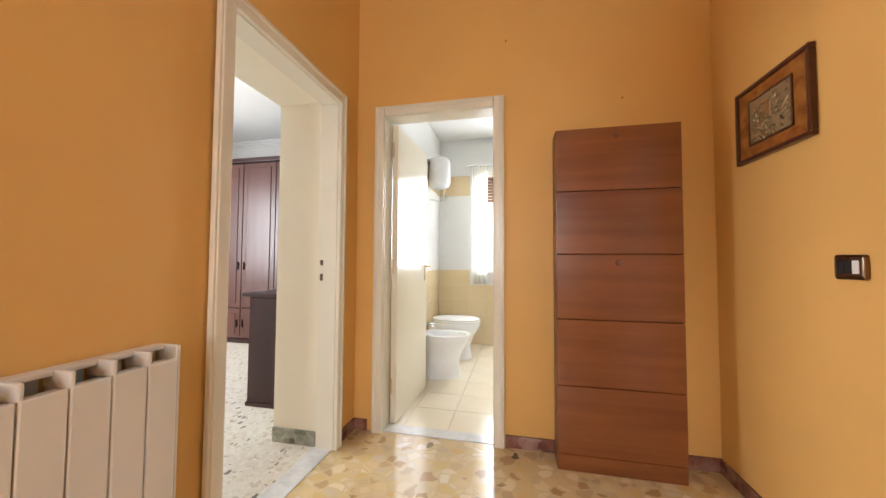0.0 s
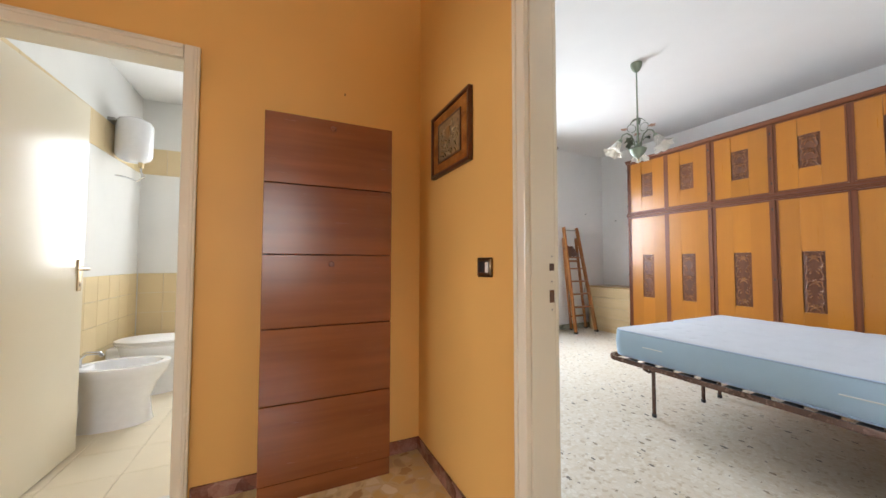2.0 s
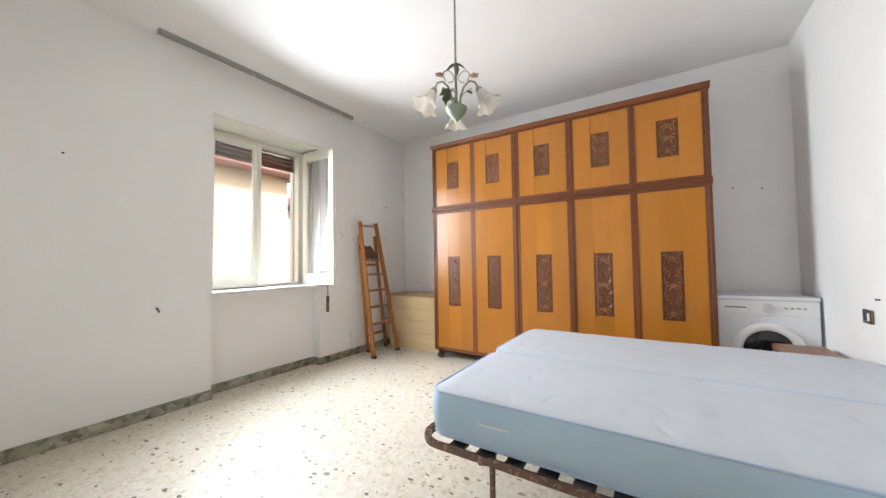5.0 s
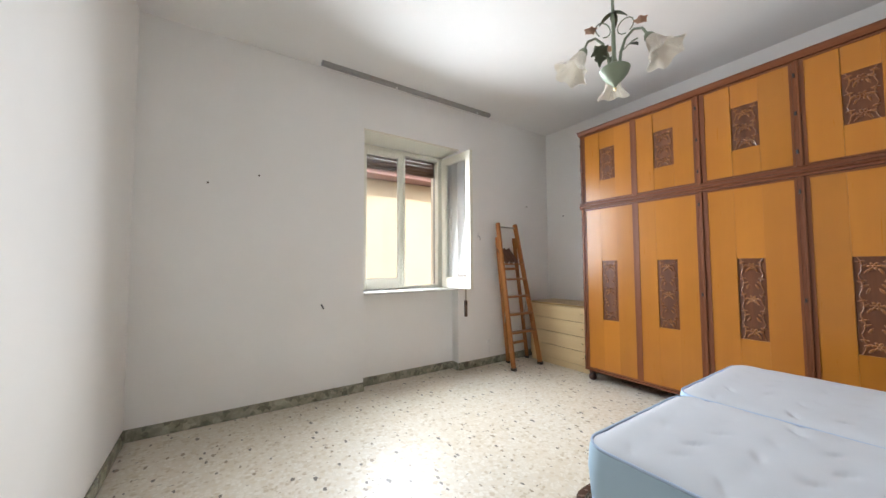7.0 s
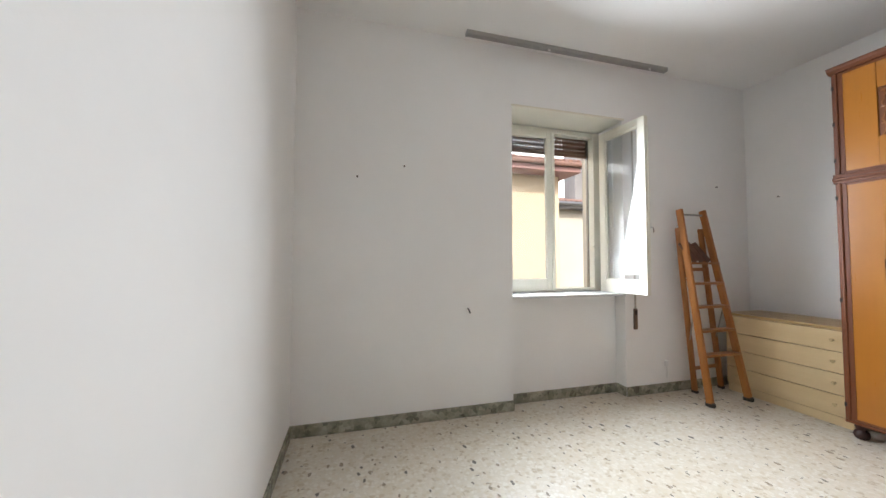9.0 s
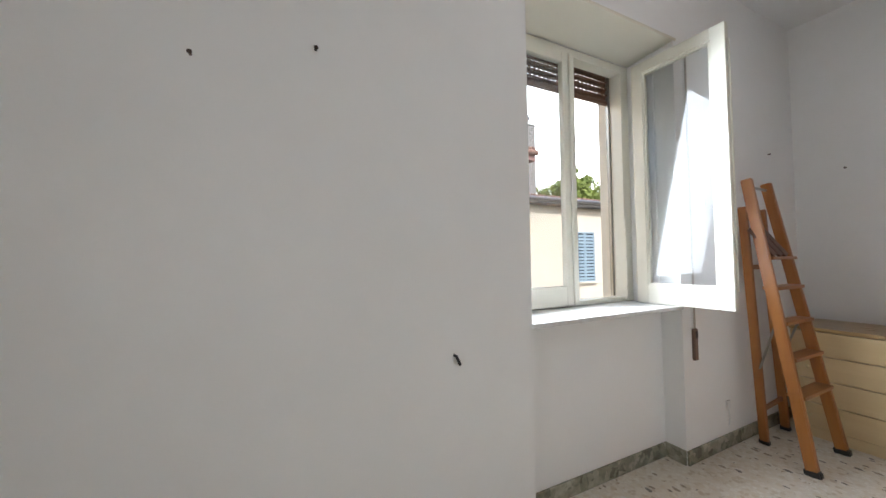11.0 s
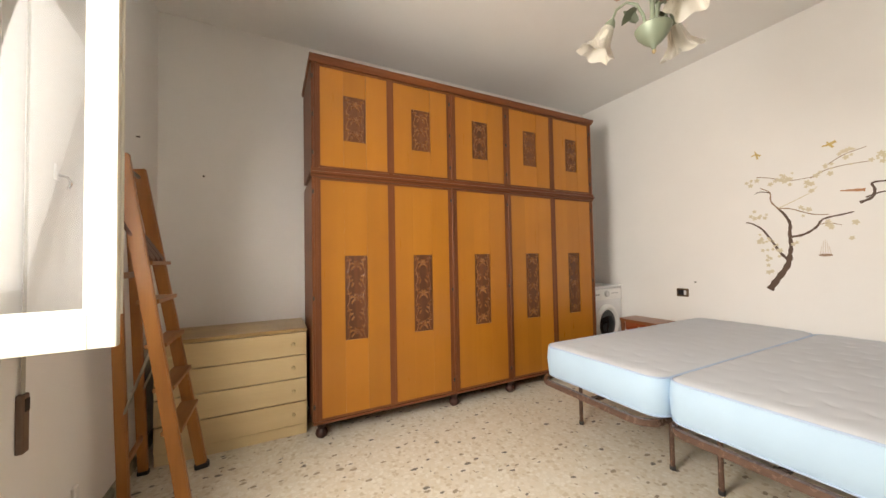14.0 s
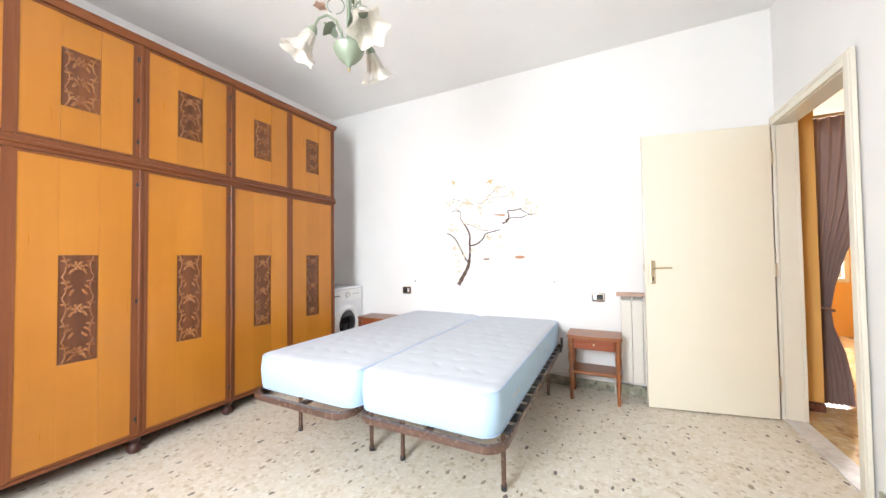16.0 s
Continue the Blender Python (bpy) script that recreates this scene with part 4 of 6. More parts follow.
def washing_machine(m):
    """Local: front looks to -x."""
    top = thing("washing_machine", "white front-loading washing machine with a round dark door", "washing machine", m)
    w, d, h = 0.595, 0.46, 0.845
    part("body", box(0.0, d, -w / 2, w / 2, 0.015, h - 0.03, 0.012, 3), ENAMEL, top)
    part("worktop", box(-0.006, d + 0.004, -w / 2 - 0.002, w / 2 + 0.002, h - 0.029, h, 0.008, 2), ENAMEL, top)
    part("control_panel", box(-0.004, 0.002, -w / 2 + 0.004, w / 2 - 0.004, h - 0.15, h - 0.034, 0.003, 2), WHITEPLASTIC, top)
    part("drawer", box(-0.007, -0.003, 0.10, 0.275, h - 0.135, h - 0.05, 0.004, 2), WHITEPLASTIC, top, "detergent drawer")
    part("drawer_grip", box(-0.009, -0.006, 0.12, 0.255, h - 0.092, h - 0.084), BLACK, top)
    dial = part("dial", tube([(-0.004, -0.01, h - 0.085), (-0.026, -0.01, h - 0.085)], [0.036, 0.031], 20), PLASTICDIAL, top, "programme dial", True)
    part("dial_mark", box(-0.0275, -0.025, -0.013, -0.007, h - 0.085, h - 0.06), GREYPLASTIC, dial)
    for i in range(4):
        part("button", box(-0.0065, -0.003, -0.12 - i * 0.035, -0.10 - i * 0.035, h - 0.092, h - 0.08, 0.002, 1), GREYPLASTIC, top)
    zc = 0.435
    ring = bmesh.new()
    for r0, x0 in ((0.185, -0.001),):
        prof = [(0.212, 0.0), (0.212, -0.012), (0.19, -0.034), (0.17, -0.034), (0.152, -0.018), (0.152, 0.0)]
        seg = 36
        rr = []
        for r, x in prof:
            rr.append([ring.verts.new((x - 0.002, r * math.cos(2 * math.pi * k / seg), zc + r * math.sin(2 * math.pi * k / seg))) for k in range(seg)])
        for a, b in zip(rr, rr[1:]):
            for k in range(seg):
                ring.faces.new((a[k], a[(k + 1) % seg], b[(k + 1) % seg], b[k]))
    door = part("door", ring, WHITEPLASTIC, top, "round white door rim", True)
    bowl = bmesh.new()
    bmesh.ops.create_uvsphere(bowl, u_segments=28, v_segments=12, radius=1.0, matrix=Matrix.Translation((-0.004, 0, zc)) @ Matrix.Diagonal((0.03, 0.154, 0.154, 1)))
    part("door_glass", bowl, DARKGLASS, door, "dark door glass", True)
    part("door_grip", box(-0.04, -0.03, -0.198, -0.175, zc - 0.05, zc + 0.05, 0.004, 2), WHITEPLASTIC, door)
    for x in (0.05, d - 0.05):
        for y in (-w / 2 + 0.05, w / 2 - 0.05):
            part("foot", tube([(x, y, 0.0), (x, y, 0.02)], 0.02, 10), BLACK, top)
    return top


washing_machine(pose(4.92, 0.815, 0, 0, 0, 5))


# ---- chest of drawers ----
def chest_of_drawers(x0, x1, y0, y1, h):
    cy, w = (y0 + y1) / 2, y1 - y0
    top = thing("chest_of_drawers", "pale yellow laminate chest with four drawers", "chest of drawers", pose(x0, cy, 0))
    d = x1 - x0
    part("body", boxes([(0.022, d, -w / 2, -w / 2 + 0.018, 0, h - 0.022), (0.022, d, w / 2 - 0.018, w / 2, 0, h - 0.022), (d - 0.008, d, -w / 2 + 0.018, w / 2 - 0.018, 0, h - 0.022)]), CHESTWOOD, top)
    part("plinth", box(0.014, 0.03, -w / 2 + 0.002, w / 2 - 0.002, 0, 0.068, 0.002, 1), CHESTWOOD, top, "pale plinth")
    part("top_board", box(-0.006, d, -w / 2 - 0.004, w / 2 + 0.004, h - 0.0215, h, 0.003, 2), CHESTTOP, top, "tan laminate top")
    hh = (h - 0.022 - 0.074) / 4
    for i in range(4):
        z = 0.074 + i * hh
        front = part("drawer_front", box(0.0, 0.02, -w / 2 + 0.002, w / 2 - 0.002, z, z + hh - 0.006, 0.003, 2), CHESTWOOD, top, "pale yellow drawer front")
        for y in (-w / 2 + 0.085, w / 2 - 0.085):
            part("knob", tube([(0.0, y, z + hh / 2), (-0.012, y, z + hh / 2), (-0.02, y, z + hh / 2), (-0.025, y, z + hh / 2)], [0.006, 0.006, 0.013, 0.007], 10), BRASS, front, "small brass knob", True)
    return top


chest_of_drawers(4.935, 5.40, 3.835, 4.66, 0.718)


# ---- step ladder ----
def beam(p0, p1, w, t, bm=None, side=(1, 0, 0)):
    """A bar of rectangular section from p0 to p1; w along side."""
    out = bm if bm is not None else bmesh.new()
    a, b = Vector(p0), Vector(p1)
    d = (b - a).normalized()
    s = Vector(side)
    s = (s - d * s.dot(d)).normalized()
    n = d.cross(s)
    vs = [out.verts.new(p + s * w / 2 * i + n * t / 2 * j) for p in (a, b) for i, j in ((-1, -1), (1, -1), (1, 1), (-1, 1))]
    for f in ((3, 2, 1, 0), (4, 5, 6, 7), (0, 1, 5, 4), (1, 2, 6, 5), (2, 3, 7, 6), (3, 0, 4, 7)):
        out.faces.new([vs[i] for i in f])
    bmesh.ops.bevel(out, geom=list({e for v in vs for e in v.link_edges}), offset=min(w, t) * 0.15, segments=2, affect="EDGES")
    return out


def step_ladder():
    top = thing("step_ladder", "varnished wooden step ladder with black rubber feet", "step ladder", pose(4.55, 4.5, 0))
    o = Vector((4.55, 4.5, 0))
    fl, fr = Vector((4.37, 4.395, 0.0)) - o, Vector((4.815, 4.405, 0.0)) - o
    tl, tr = Vector((4.385, 4.64, 1.665)) - o, Vector((4.685, 4.66, 1.667)) - o
    rl, rr = Vector((4.55, 4.668, 0.0)) - o, Vector((4.90, 4.69, 0.0)) - o
    hl, hr = Vector((4.40, 4.672, 1.50)) - o, Vector((4.70, 4.695, 1.50)) - o
    for a, b in ((fl, tl), (fr, tr)):
        stile = part("stile", beam(a + (b - a) * 0.012, b, 0.030, 0.055, side=(1, 0, 0)), LADDERWOOD, top, "varnished front stile")
        part("rubber_foot", beam(a, a + (b - a) * 0.022, 0.036, 0.070, side=(1, 0, 0)), BLACK, stile, "black rubber foot")
    for a, b in ((rl, hl), (rr, hr)):
        stile = part("rear_leg", beam(a + (b - a) * 0.012, b, 0.026, 0.045, side=(1, 0, 0)), LADDERWOOD, top, "varnished rear leg")
        part("rubber_foot", beam(a, a + (b - a) * 0.02, 0.032, 0.052, side=(1, 0, 0)), BLACK, stile, "black rubber foot")
    for z in (0.40, 0.60, 0.80, 1.0):
        k = z / 1.655
        a, b = fl + (tl - fl) * k, fr + (tr - fr) * k
        bm = box(a.x + 0.012, b.x - 0.012, a.y - 0.035, a.y + 0.045, z - 0.010, z + 0.010, 0.003, 2)
        part("tread", bm, LADDERSTEP, top, "varnished flat tread")
    k = 1.19 / 1.655
    a, b = fl + (tl - fl) * k, fr + (tr - fr) * k
    part("platform_rail", box(a.x + 0.012, b.x - 0.012, a.y - 0.04, a.y + 0.03, 1.168, 1.186, 0.003, 1), LADDERSTEP, top)
    for i in range(3):
        x = a.x + 0.04 + i * 0.075
        part("platform_slat", beam((x + 0.02, a.y - 0.03, 1.19), (x - 0.045, a.y + 0.06, 1.36), 0.062, 0.014, side=(1, 0, 0.0)), SLATWOOD, top, "dark tipped-up platform slat")
    part("top_rod", tube([tl + Vector((0.0, 0, -0.045)), tr + Vector((0.0, 0, -0.045))], 0.009, 8), STEEL, top, "steel top rod", True)
    for z in (0.22, 1.12):
        k = z / 1.5
        a, b = rl + (hl - rl) * k, rr + (hr - rr) * k
        part("rear_rail", beam(a, b, 0.03, 0.016, side=(0, 0, 1)), LADDERSTEP, top)
    for side, a0, b0, c0, d0 in ((0, fl, tl, rl, hl), (1, fr, tr, rr, hr)):
        a, b = a0 + (b0 - a0) * 0.50, c0 + (d0 - c0) * 0.30
        part("stay", tube([a, b], 0.006, 6), STEEL, top, "steel folding stay")
    return top


step_ladder()


# ---- chandelier ----
def chandelier():
    top = thing("chandelier", "green patina chandelier with three frosted flower glass shades", "chandelier", pose(3.28, 2.572, 0))
    zc = 2.10
    part("ceiling_rose", lathe([(0.012, H - 0.085), (0.03, H - 0.07), (0.048, H - 0.03), (0.05, H - 0.002)], 18), VERDIGRIS, top, "green metal ceiling rose", True)
    part("stem", tube([(0, 0, 2.17), (0, 0, 2.45), (0, 0, H - 0.08)], [0.011, 0.0075, 0.0065], 10), VERDIGRIS, top, "green metal stem", True)
    part("bowl", lathe([(0.006, zc - 0.045), (0.012, zc - 0.03), (0.035, zc - 0.012), (0.062, zc + 0.02), (0.072, zc + 0.048), (0.060, zc + 0.058), (0.028, zc + 0.066), (0.016, zc + 0.085), (0.012, zc + 0.10)], 20), VERDIGRIS, top, "green metal bowl", True)
    part("finial", lathe([(0.003, zc - 0.062), (0.009, zc - 0.052), (0.005, zc - 0.043)], 10), BRASS, top, "", True)

    def leaf(length, width, curl):
        bm = bmesh.new()
        rows = []
        for i in range(6):
            t = i / 5
            wv = width * math.sin(math.pi * (0.12 + 0.88 * t)) + 0.002
            zz = -curl * t * t
            rows.append([bm.verts.new((length * t, -wv, zz + 0.006)), bm.verts.new((length * t, 0, zz)), bm.verts.new((length * t, wv, zz + 0.006))])
        for a, b in zip(rows, rows[1:]):
            for k in range(2):
                bm.faces.new((a[k], a[k + 1], b[k + 1], b[k]))
        bmesh.ops.solidify(bm, geom=list(bm.faces), thickness=0.0018)
        return bm

    lobes = bmesh.new()
    for k in range(5):
        piece = moved(leaf(0.052, 0.019, 0.008), pose(0, 0, 0, 0, -12, k * 72))
        me = bpy.data.meshes.new("lobe_piece")
        piece.to_mesh(me)
        piece.free()
        lobes.from_mesh(me)
        bpy.data.meshes.remove(me)
    part("large_leaf", moved(lobes, pose(-0.115, -0.01, zc + 0.075, 55, -25, 200)), LEAFGREEN, top, "large grey-green lobed metal leaf", True)
    part("leaf_stalk", tube([(-0.03, 0.0, zc + 0.06), (-0.07, -0.005, zc + 0.085), (-0.115, -0.01, zc + 0.075)], 0.0035, 6), VERDIGRIS, top, "", True)
    for k in range(4):
        part("collar_leaf", moved(leaf(0.07, 0.016, 0.03), pose(0, 0, 2.44, 0, 10, k * 90 + 20)), LEAFGREEN, top, "dark green metal leaf", True)
    rnd = random.Random(4)
    for n, ang in enumerate((32, 152, 272)):
        spin = Matrix.Rotation(radians(ang), 4, "Z")
        arm_pts = [(0.025, 0, zc + 0.055), (0.034, 0, zc + 0.12), (0.058, 0, zc + 0.178), (0.098, 0, zc + 0.203), (0.137, 0, zc + 0.185), (0.157, 0, zc + 0.145)]
        arm = part("arm", moved(tube(arm_pts, [0.0075, 0.007, 0.0065, 0.006, 0.006, 0.006], 8), spin), VERDIGRIS, top, "curved green metal arm", True)
        loop = [(0.058 + 0.040 * math.cos(a), 0.004, zc + 0.245 + 0.038 * math.sin(a)) for a in [radians(-60 + 30 * i) for i in range(12)]]
        part("tendril", moved(tube(loop, 0.0028, 6), spin), VERDIGRIS, arm, "thin curled metal tendril", True)
        tilt = pose(0.160, 0, zc + 0.135, 0, -30, 0)
        part("shade_cup", moved(lathe([(0.020, -0.03), (0.024, -0.012), (0.016, 0.006), (0.007, 0.016)], 14), spin @ tilt), VERDIGRIS, arm, "green metal cup", True)
        # a fluted bell with a ruffled rim
        bm = bmesh.new()
        seg, rows = 48, []
        for i in range(9):
            t = i / 8
            base = 0.022 + 0.030 * t**0.7 + 0.028 * max(0, t - 0.65) / 0.35
            ruff = 0.012 * max(0, t - 0.45) / 0.55
            ring = []
            for s in range(seg):
                a = 2 * math.pi * s / seg
                r = base * (1 + 0.03 * math.cos(12 * a)) + ruff * math.cos(6 * a)
                ring.append(bm.verts.new((r * math.cos(a), r * math.sin(a), -0.02 - 0.125 * t + ruff * 0.5 * math.sin(6 * a))))
            rows.append(ring)
        for a, b in zip(rows, rows[1:]):
            for s in range(seg):
                bm.faces.new((a[s], a[(s + 1) % seg], b[(s + 1) % seg], b[s]))
        bmesh.ops.solidify(bm, geom=list(bm.faces), thickness=0.003)
        part("shade", moved(bm, spin @ tilt), SHADE, arm, "frosted white glass flower shade", True)
        flower = bmesh.new()
        for k in range(5):
            piece = moved(leaf(0.036, 0.016, 0.006), pose(0.128, 0.01, zc + 0.220, 0, -35 + 8 * (k % 2), k * 72))
            me = bpy.data.meshes.new("petal_piece")
            piece.to_mesh(me)
            piece.free()
            flower.from_mesh(me)
            bpy.data.meshes.remove(me)
        part("metal_flower", moved(flower, spin), COPPERLEAF, arm, "pink copper metal flower", True)
        for k in range(2):
            part("leaf", moved(leaf(0.075, 0.02, 0.02), spin @ pose(0.06, 0.02 * (k * 2 - 1), zc + 0.11 + 0.04 * k, 20, -50 + 70 * k, 30 - 60 * k)), LEAFGREEN if k else VERDIGRIS, arm, "green metal leaf", True)
    return top


chandelier()


# ---- radiators ----
def radiator(m, n, h, label, pitch=0.08, depth=0.095):
    """Cast aluminium sections. Local: runs along +x from 0, back at y 0, front at -depth."""
    top = thing("radiator", label, "radiator", m)
    z0 = 0.11
    sec = None
    for i in range(n):
        if sec is None:
            sec = part("section", box(0.0012, pitch - 0.0012, -depth, -depth + 0.012, z0 + 0.02, h - 0.035, 0.005, 3), RADIATOR, top, "cream enamelled radiator section")
            for name, row, r in (("rear_plate", (0.006, pitch - 0.006, -0.012, -0.004, z0 + 0.03, h - 0.02), 0.003),
                                 ("web", (pitch / 2 - 0.006, pitch / 2 + 0.006, -depth + 0.012, -0.012, z0 + 0.02, h - 0.05), 0.002),
                                 ("top_fin", (0.001, 0.012, -depth + 0.004, -0.006, h - 0.042, h - 0.001), 0.004),
                                 ("top_bar", (0.0, pitch, -0.045, -0.004, h - 0.014, h), 0.004),
                                 ("inner_fin", (0.016, pitch - 0.003, -depth + 0.016, -depth + 0.024, z0 + 0.03, h - 0.06), 0.002)):
                part(name, box(*row, r, 2), RADIATOR, sec)
        else:
            again(sec, top, (i * pitch, 0, 0))
    part("end_fin", box(n * pitch + 0.0005, n * pitch + 0.012, -depth + 0.006, -0.006, z0 + 0.03, h - 0.001, 0.004, 2), RADIATOR, top)
    for z in (z0 + 0.045, h - 0.06):
        part("header", tube([(-0.004, -depth / 2, z), (n * pitch + 0.016, -depth / 2, z)], 0.018, 10), RADIATOR, top)
    part("plug", tube([(n * pitch + 0.010, -depth / 2, h - 0.06), (n * pitch + 0.026, -depth / 2, h - 0.06)], 0.016, 6), STEEL, top, "steel vent plug")
    for z in (z0 + 0.1, h - 0.1):
        part("bracket", box(pitch - 0.004, pitch + 0.004, -0.02, 0.0, z, z + 0.03), STEEL, top)
    part("supply_pipe", tube([(-0.02, -depth / 2, z0 + 0.045), (-0.045, -depth / 2, z0 + 0.045), (-0.05, -depth / 2, z0 + 0.02), (-0.05, -depth / 2, -0.002)], 0.009, 8), RADIATOR, top)
    return top


radiator(pose(2.155, 0.503, 0, 0, 0, 180), 9, 0.83, "cream aluminium radiator under a dusty plank")
plank = thing("radiator_plank", "dusty pinkish wooden plank lying on the radiator", "plank", pose(1.78, 0.562, 0.8305, 0, 0, 0))
part("board", box(-0.27, 0.405, -0.055, 0.045, 0.0, 0.026, 0.004, 2), PLANK, plank)
structure("pipe_casing", box(2.215, 2.70, 0.5125, 0.532, 0.087, 0.122, 0.004, 2), WHITEPLASTIC, "white pipe casing above the baseboard", "pipe casing")
radiator(pose(-1.028, 0.345, 0, 0, 0, 90), 10, 0.84, "cream aluminium column radiator on the orange wall")


# ---- wall plates, nails ----
def wall_plate(name, label, category, m, dark, modules):
    """Local: looks to -y, back at 0."""
    top = thing(name, label, category, m)
    part("plate", box(-0.052, 0.052, -0.013, 0.0, -0.039, 0.039, 0.011, 4), BRONZE if dark else SILVER, top, "glossy cover plate", True)
    part("insert", box(-0.038, 0.038, -0.0145, -0.010, -0.025, 0.025, 0.003, 1), BLACK, top, "black module insert")
    for i, pale in enumerate(modules):
        x = -0.025 + i * 0.025
        part("module", box(x - 0.0115, x + 0.0115, -0.017, -0.013, -0.021, 0.021, 0.002, 1), WHITEPLASTIC if pale else BLACK, top)
    return top


wall_plate("light_switch", "bronze-framed light switch on the orange wall", "light switch", pose(1.05, 1.67, 1.072, 0, 0, -90), True, (0, 0, 1))
wall_plate("light_switch", "bronze-framed light switch on the white wall", "light switch", pose(1.13, 1.67, 1.072, 0, 0, 90), True, (0, 0, 1))
wall_plate("wall_socket", "small bronze-framed wall socket above the beds", "wall socket", pose(4.306, 0.50, 0.803, 0, 0, 180), True, (0, 0, 1))
wall_plate("wall_socket", "silver-framed wall socket above a bedside table", "wall socket", pose(2.324, 0.50, 0.805, 0, 0, 180), False, (1, 0, 0))


def nail(x, y, z, nx, ny, label, size=0.0075):
    d = Vector((nx, ny, 0))
    p = Vector((x, y, z))
    ob = new("nail", mesh_of("nail", tube([p - d * 0.004, p + d * 0.014, p + d * 0.016], [size * 0.6, size * 0.6, size], 8), NAILMETAL))
    return tagged(ob, label, "nail", "nails in the walls")


for x, z in ((1.553, 1.799), (1.893, 1.90), (5.0, 1.93)):
    nail(x, 4.76, z, 0, -1, "dark steel nail stuck in the white plaster wall")
for y, z in ((4.49, 1.81), (0.911, 1.776), (0.714, 1.75)):
    nail(5.42, y, z, -1, 0, "dark steel nail stuck in the white plaster wall")
for x, z in ((4.19, 0.909), (2.689, 0.932)):
    nail(x, 0.50, z, 0, 1, "dark nail stuck in the white plaster wall")
for x, z in ((-0.05, 2.44), (0.60, 2.02)):
    nail(x, 2.42, z, 0, -1, "nail stuck in the orange plaster wall", 0.004)
hook = new("wall_hook", mesh_of("wall_hook", tube([(2.396, 4.762, 0.824), (2.397, 4.747, 0.824), (2.402, 4.739, 0.810), (2.410, 4.741, 0.792), (2.412, 4.750, 0.796)], 0.006, 8), BLACK, True))
tagged(hook, "black wire hook on the white window wall", "hook")


def tie_back(x, z):
    top = thing("curtain_hook", "white and chrome curtain tie hook on the wall", "hook", pose(x, 4.76, z))
    part("plate", box(-0.016, 0.016, -0.006, 0.0, 0.0, 0.06, 0.003, 1), WHITEPLASTIC, top)
    part("hook", tube([(0, -0.005, 0.02), (0, -0.03, 0.015), (0, -0.04, -0.01), (0.005, -0.03, -0.03)], 0.005, 8), CHROME, top, "chrome hook", True)
    return top


tie_back(4.18, 1.49)
socket = thing("cable_outlet", "small white cable outlet near the baseboard", "cable outlet", pose(4.325, 4.76, 0.262))
part("cover", box(-0.02, 0.02, -0.014, 0, -0.025, 0.025, 0.004, 2), WHITEPLASTIC, socket)
part("cable", tube([(0, -0.008, -0.024), (0.004, -0.009, -0.08), (0.0, -0.008, -0.135)], 0.0035, 6), WHITEPLASTIC, socket)

# ---- curtain track ----
track = thing("curtain_track", "grey metal curtain track fixed to the ceiling", "curtain track", pose(3.325, 4.665, H))
bm = boxes([(-0.965, 0.965, -0.022, 0.022, -0.006, -0.0005), (-0.965, 0.965, -0.022, -0.016, -0.032, -0.006), (-0.965, 0.965, 0.016, 0.022, -0.032, -0.006), (-0.965, 0.965, -0.004, 0.004, -0.03, -0.006)])
part("rail", bm, TRACKGREY, track, "grey aluminium double rail")
for x in (-0.967, 0.967):
    part("end_cap", box(x - 0.004, x + 0.004, -0.025, 0.025, -0.035, -0.0005, 0.002, 1), GREYPLASTIC, track)
for x in (-0.25, 0.78):
    part("runner", box(x - 0.01, x + 0.01, -0.012, -0.006, -0.045, -0.028), WHITEPLASTIC, track)


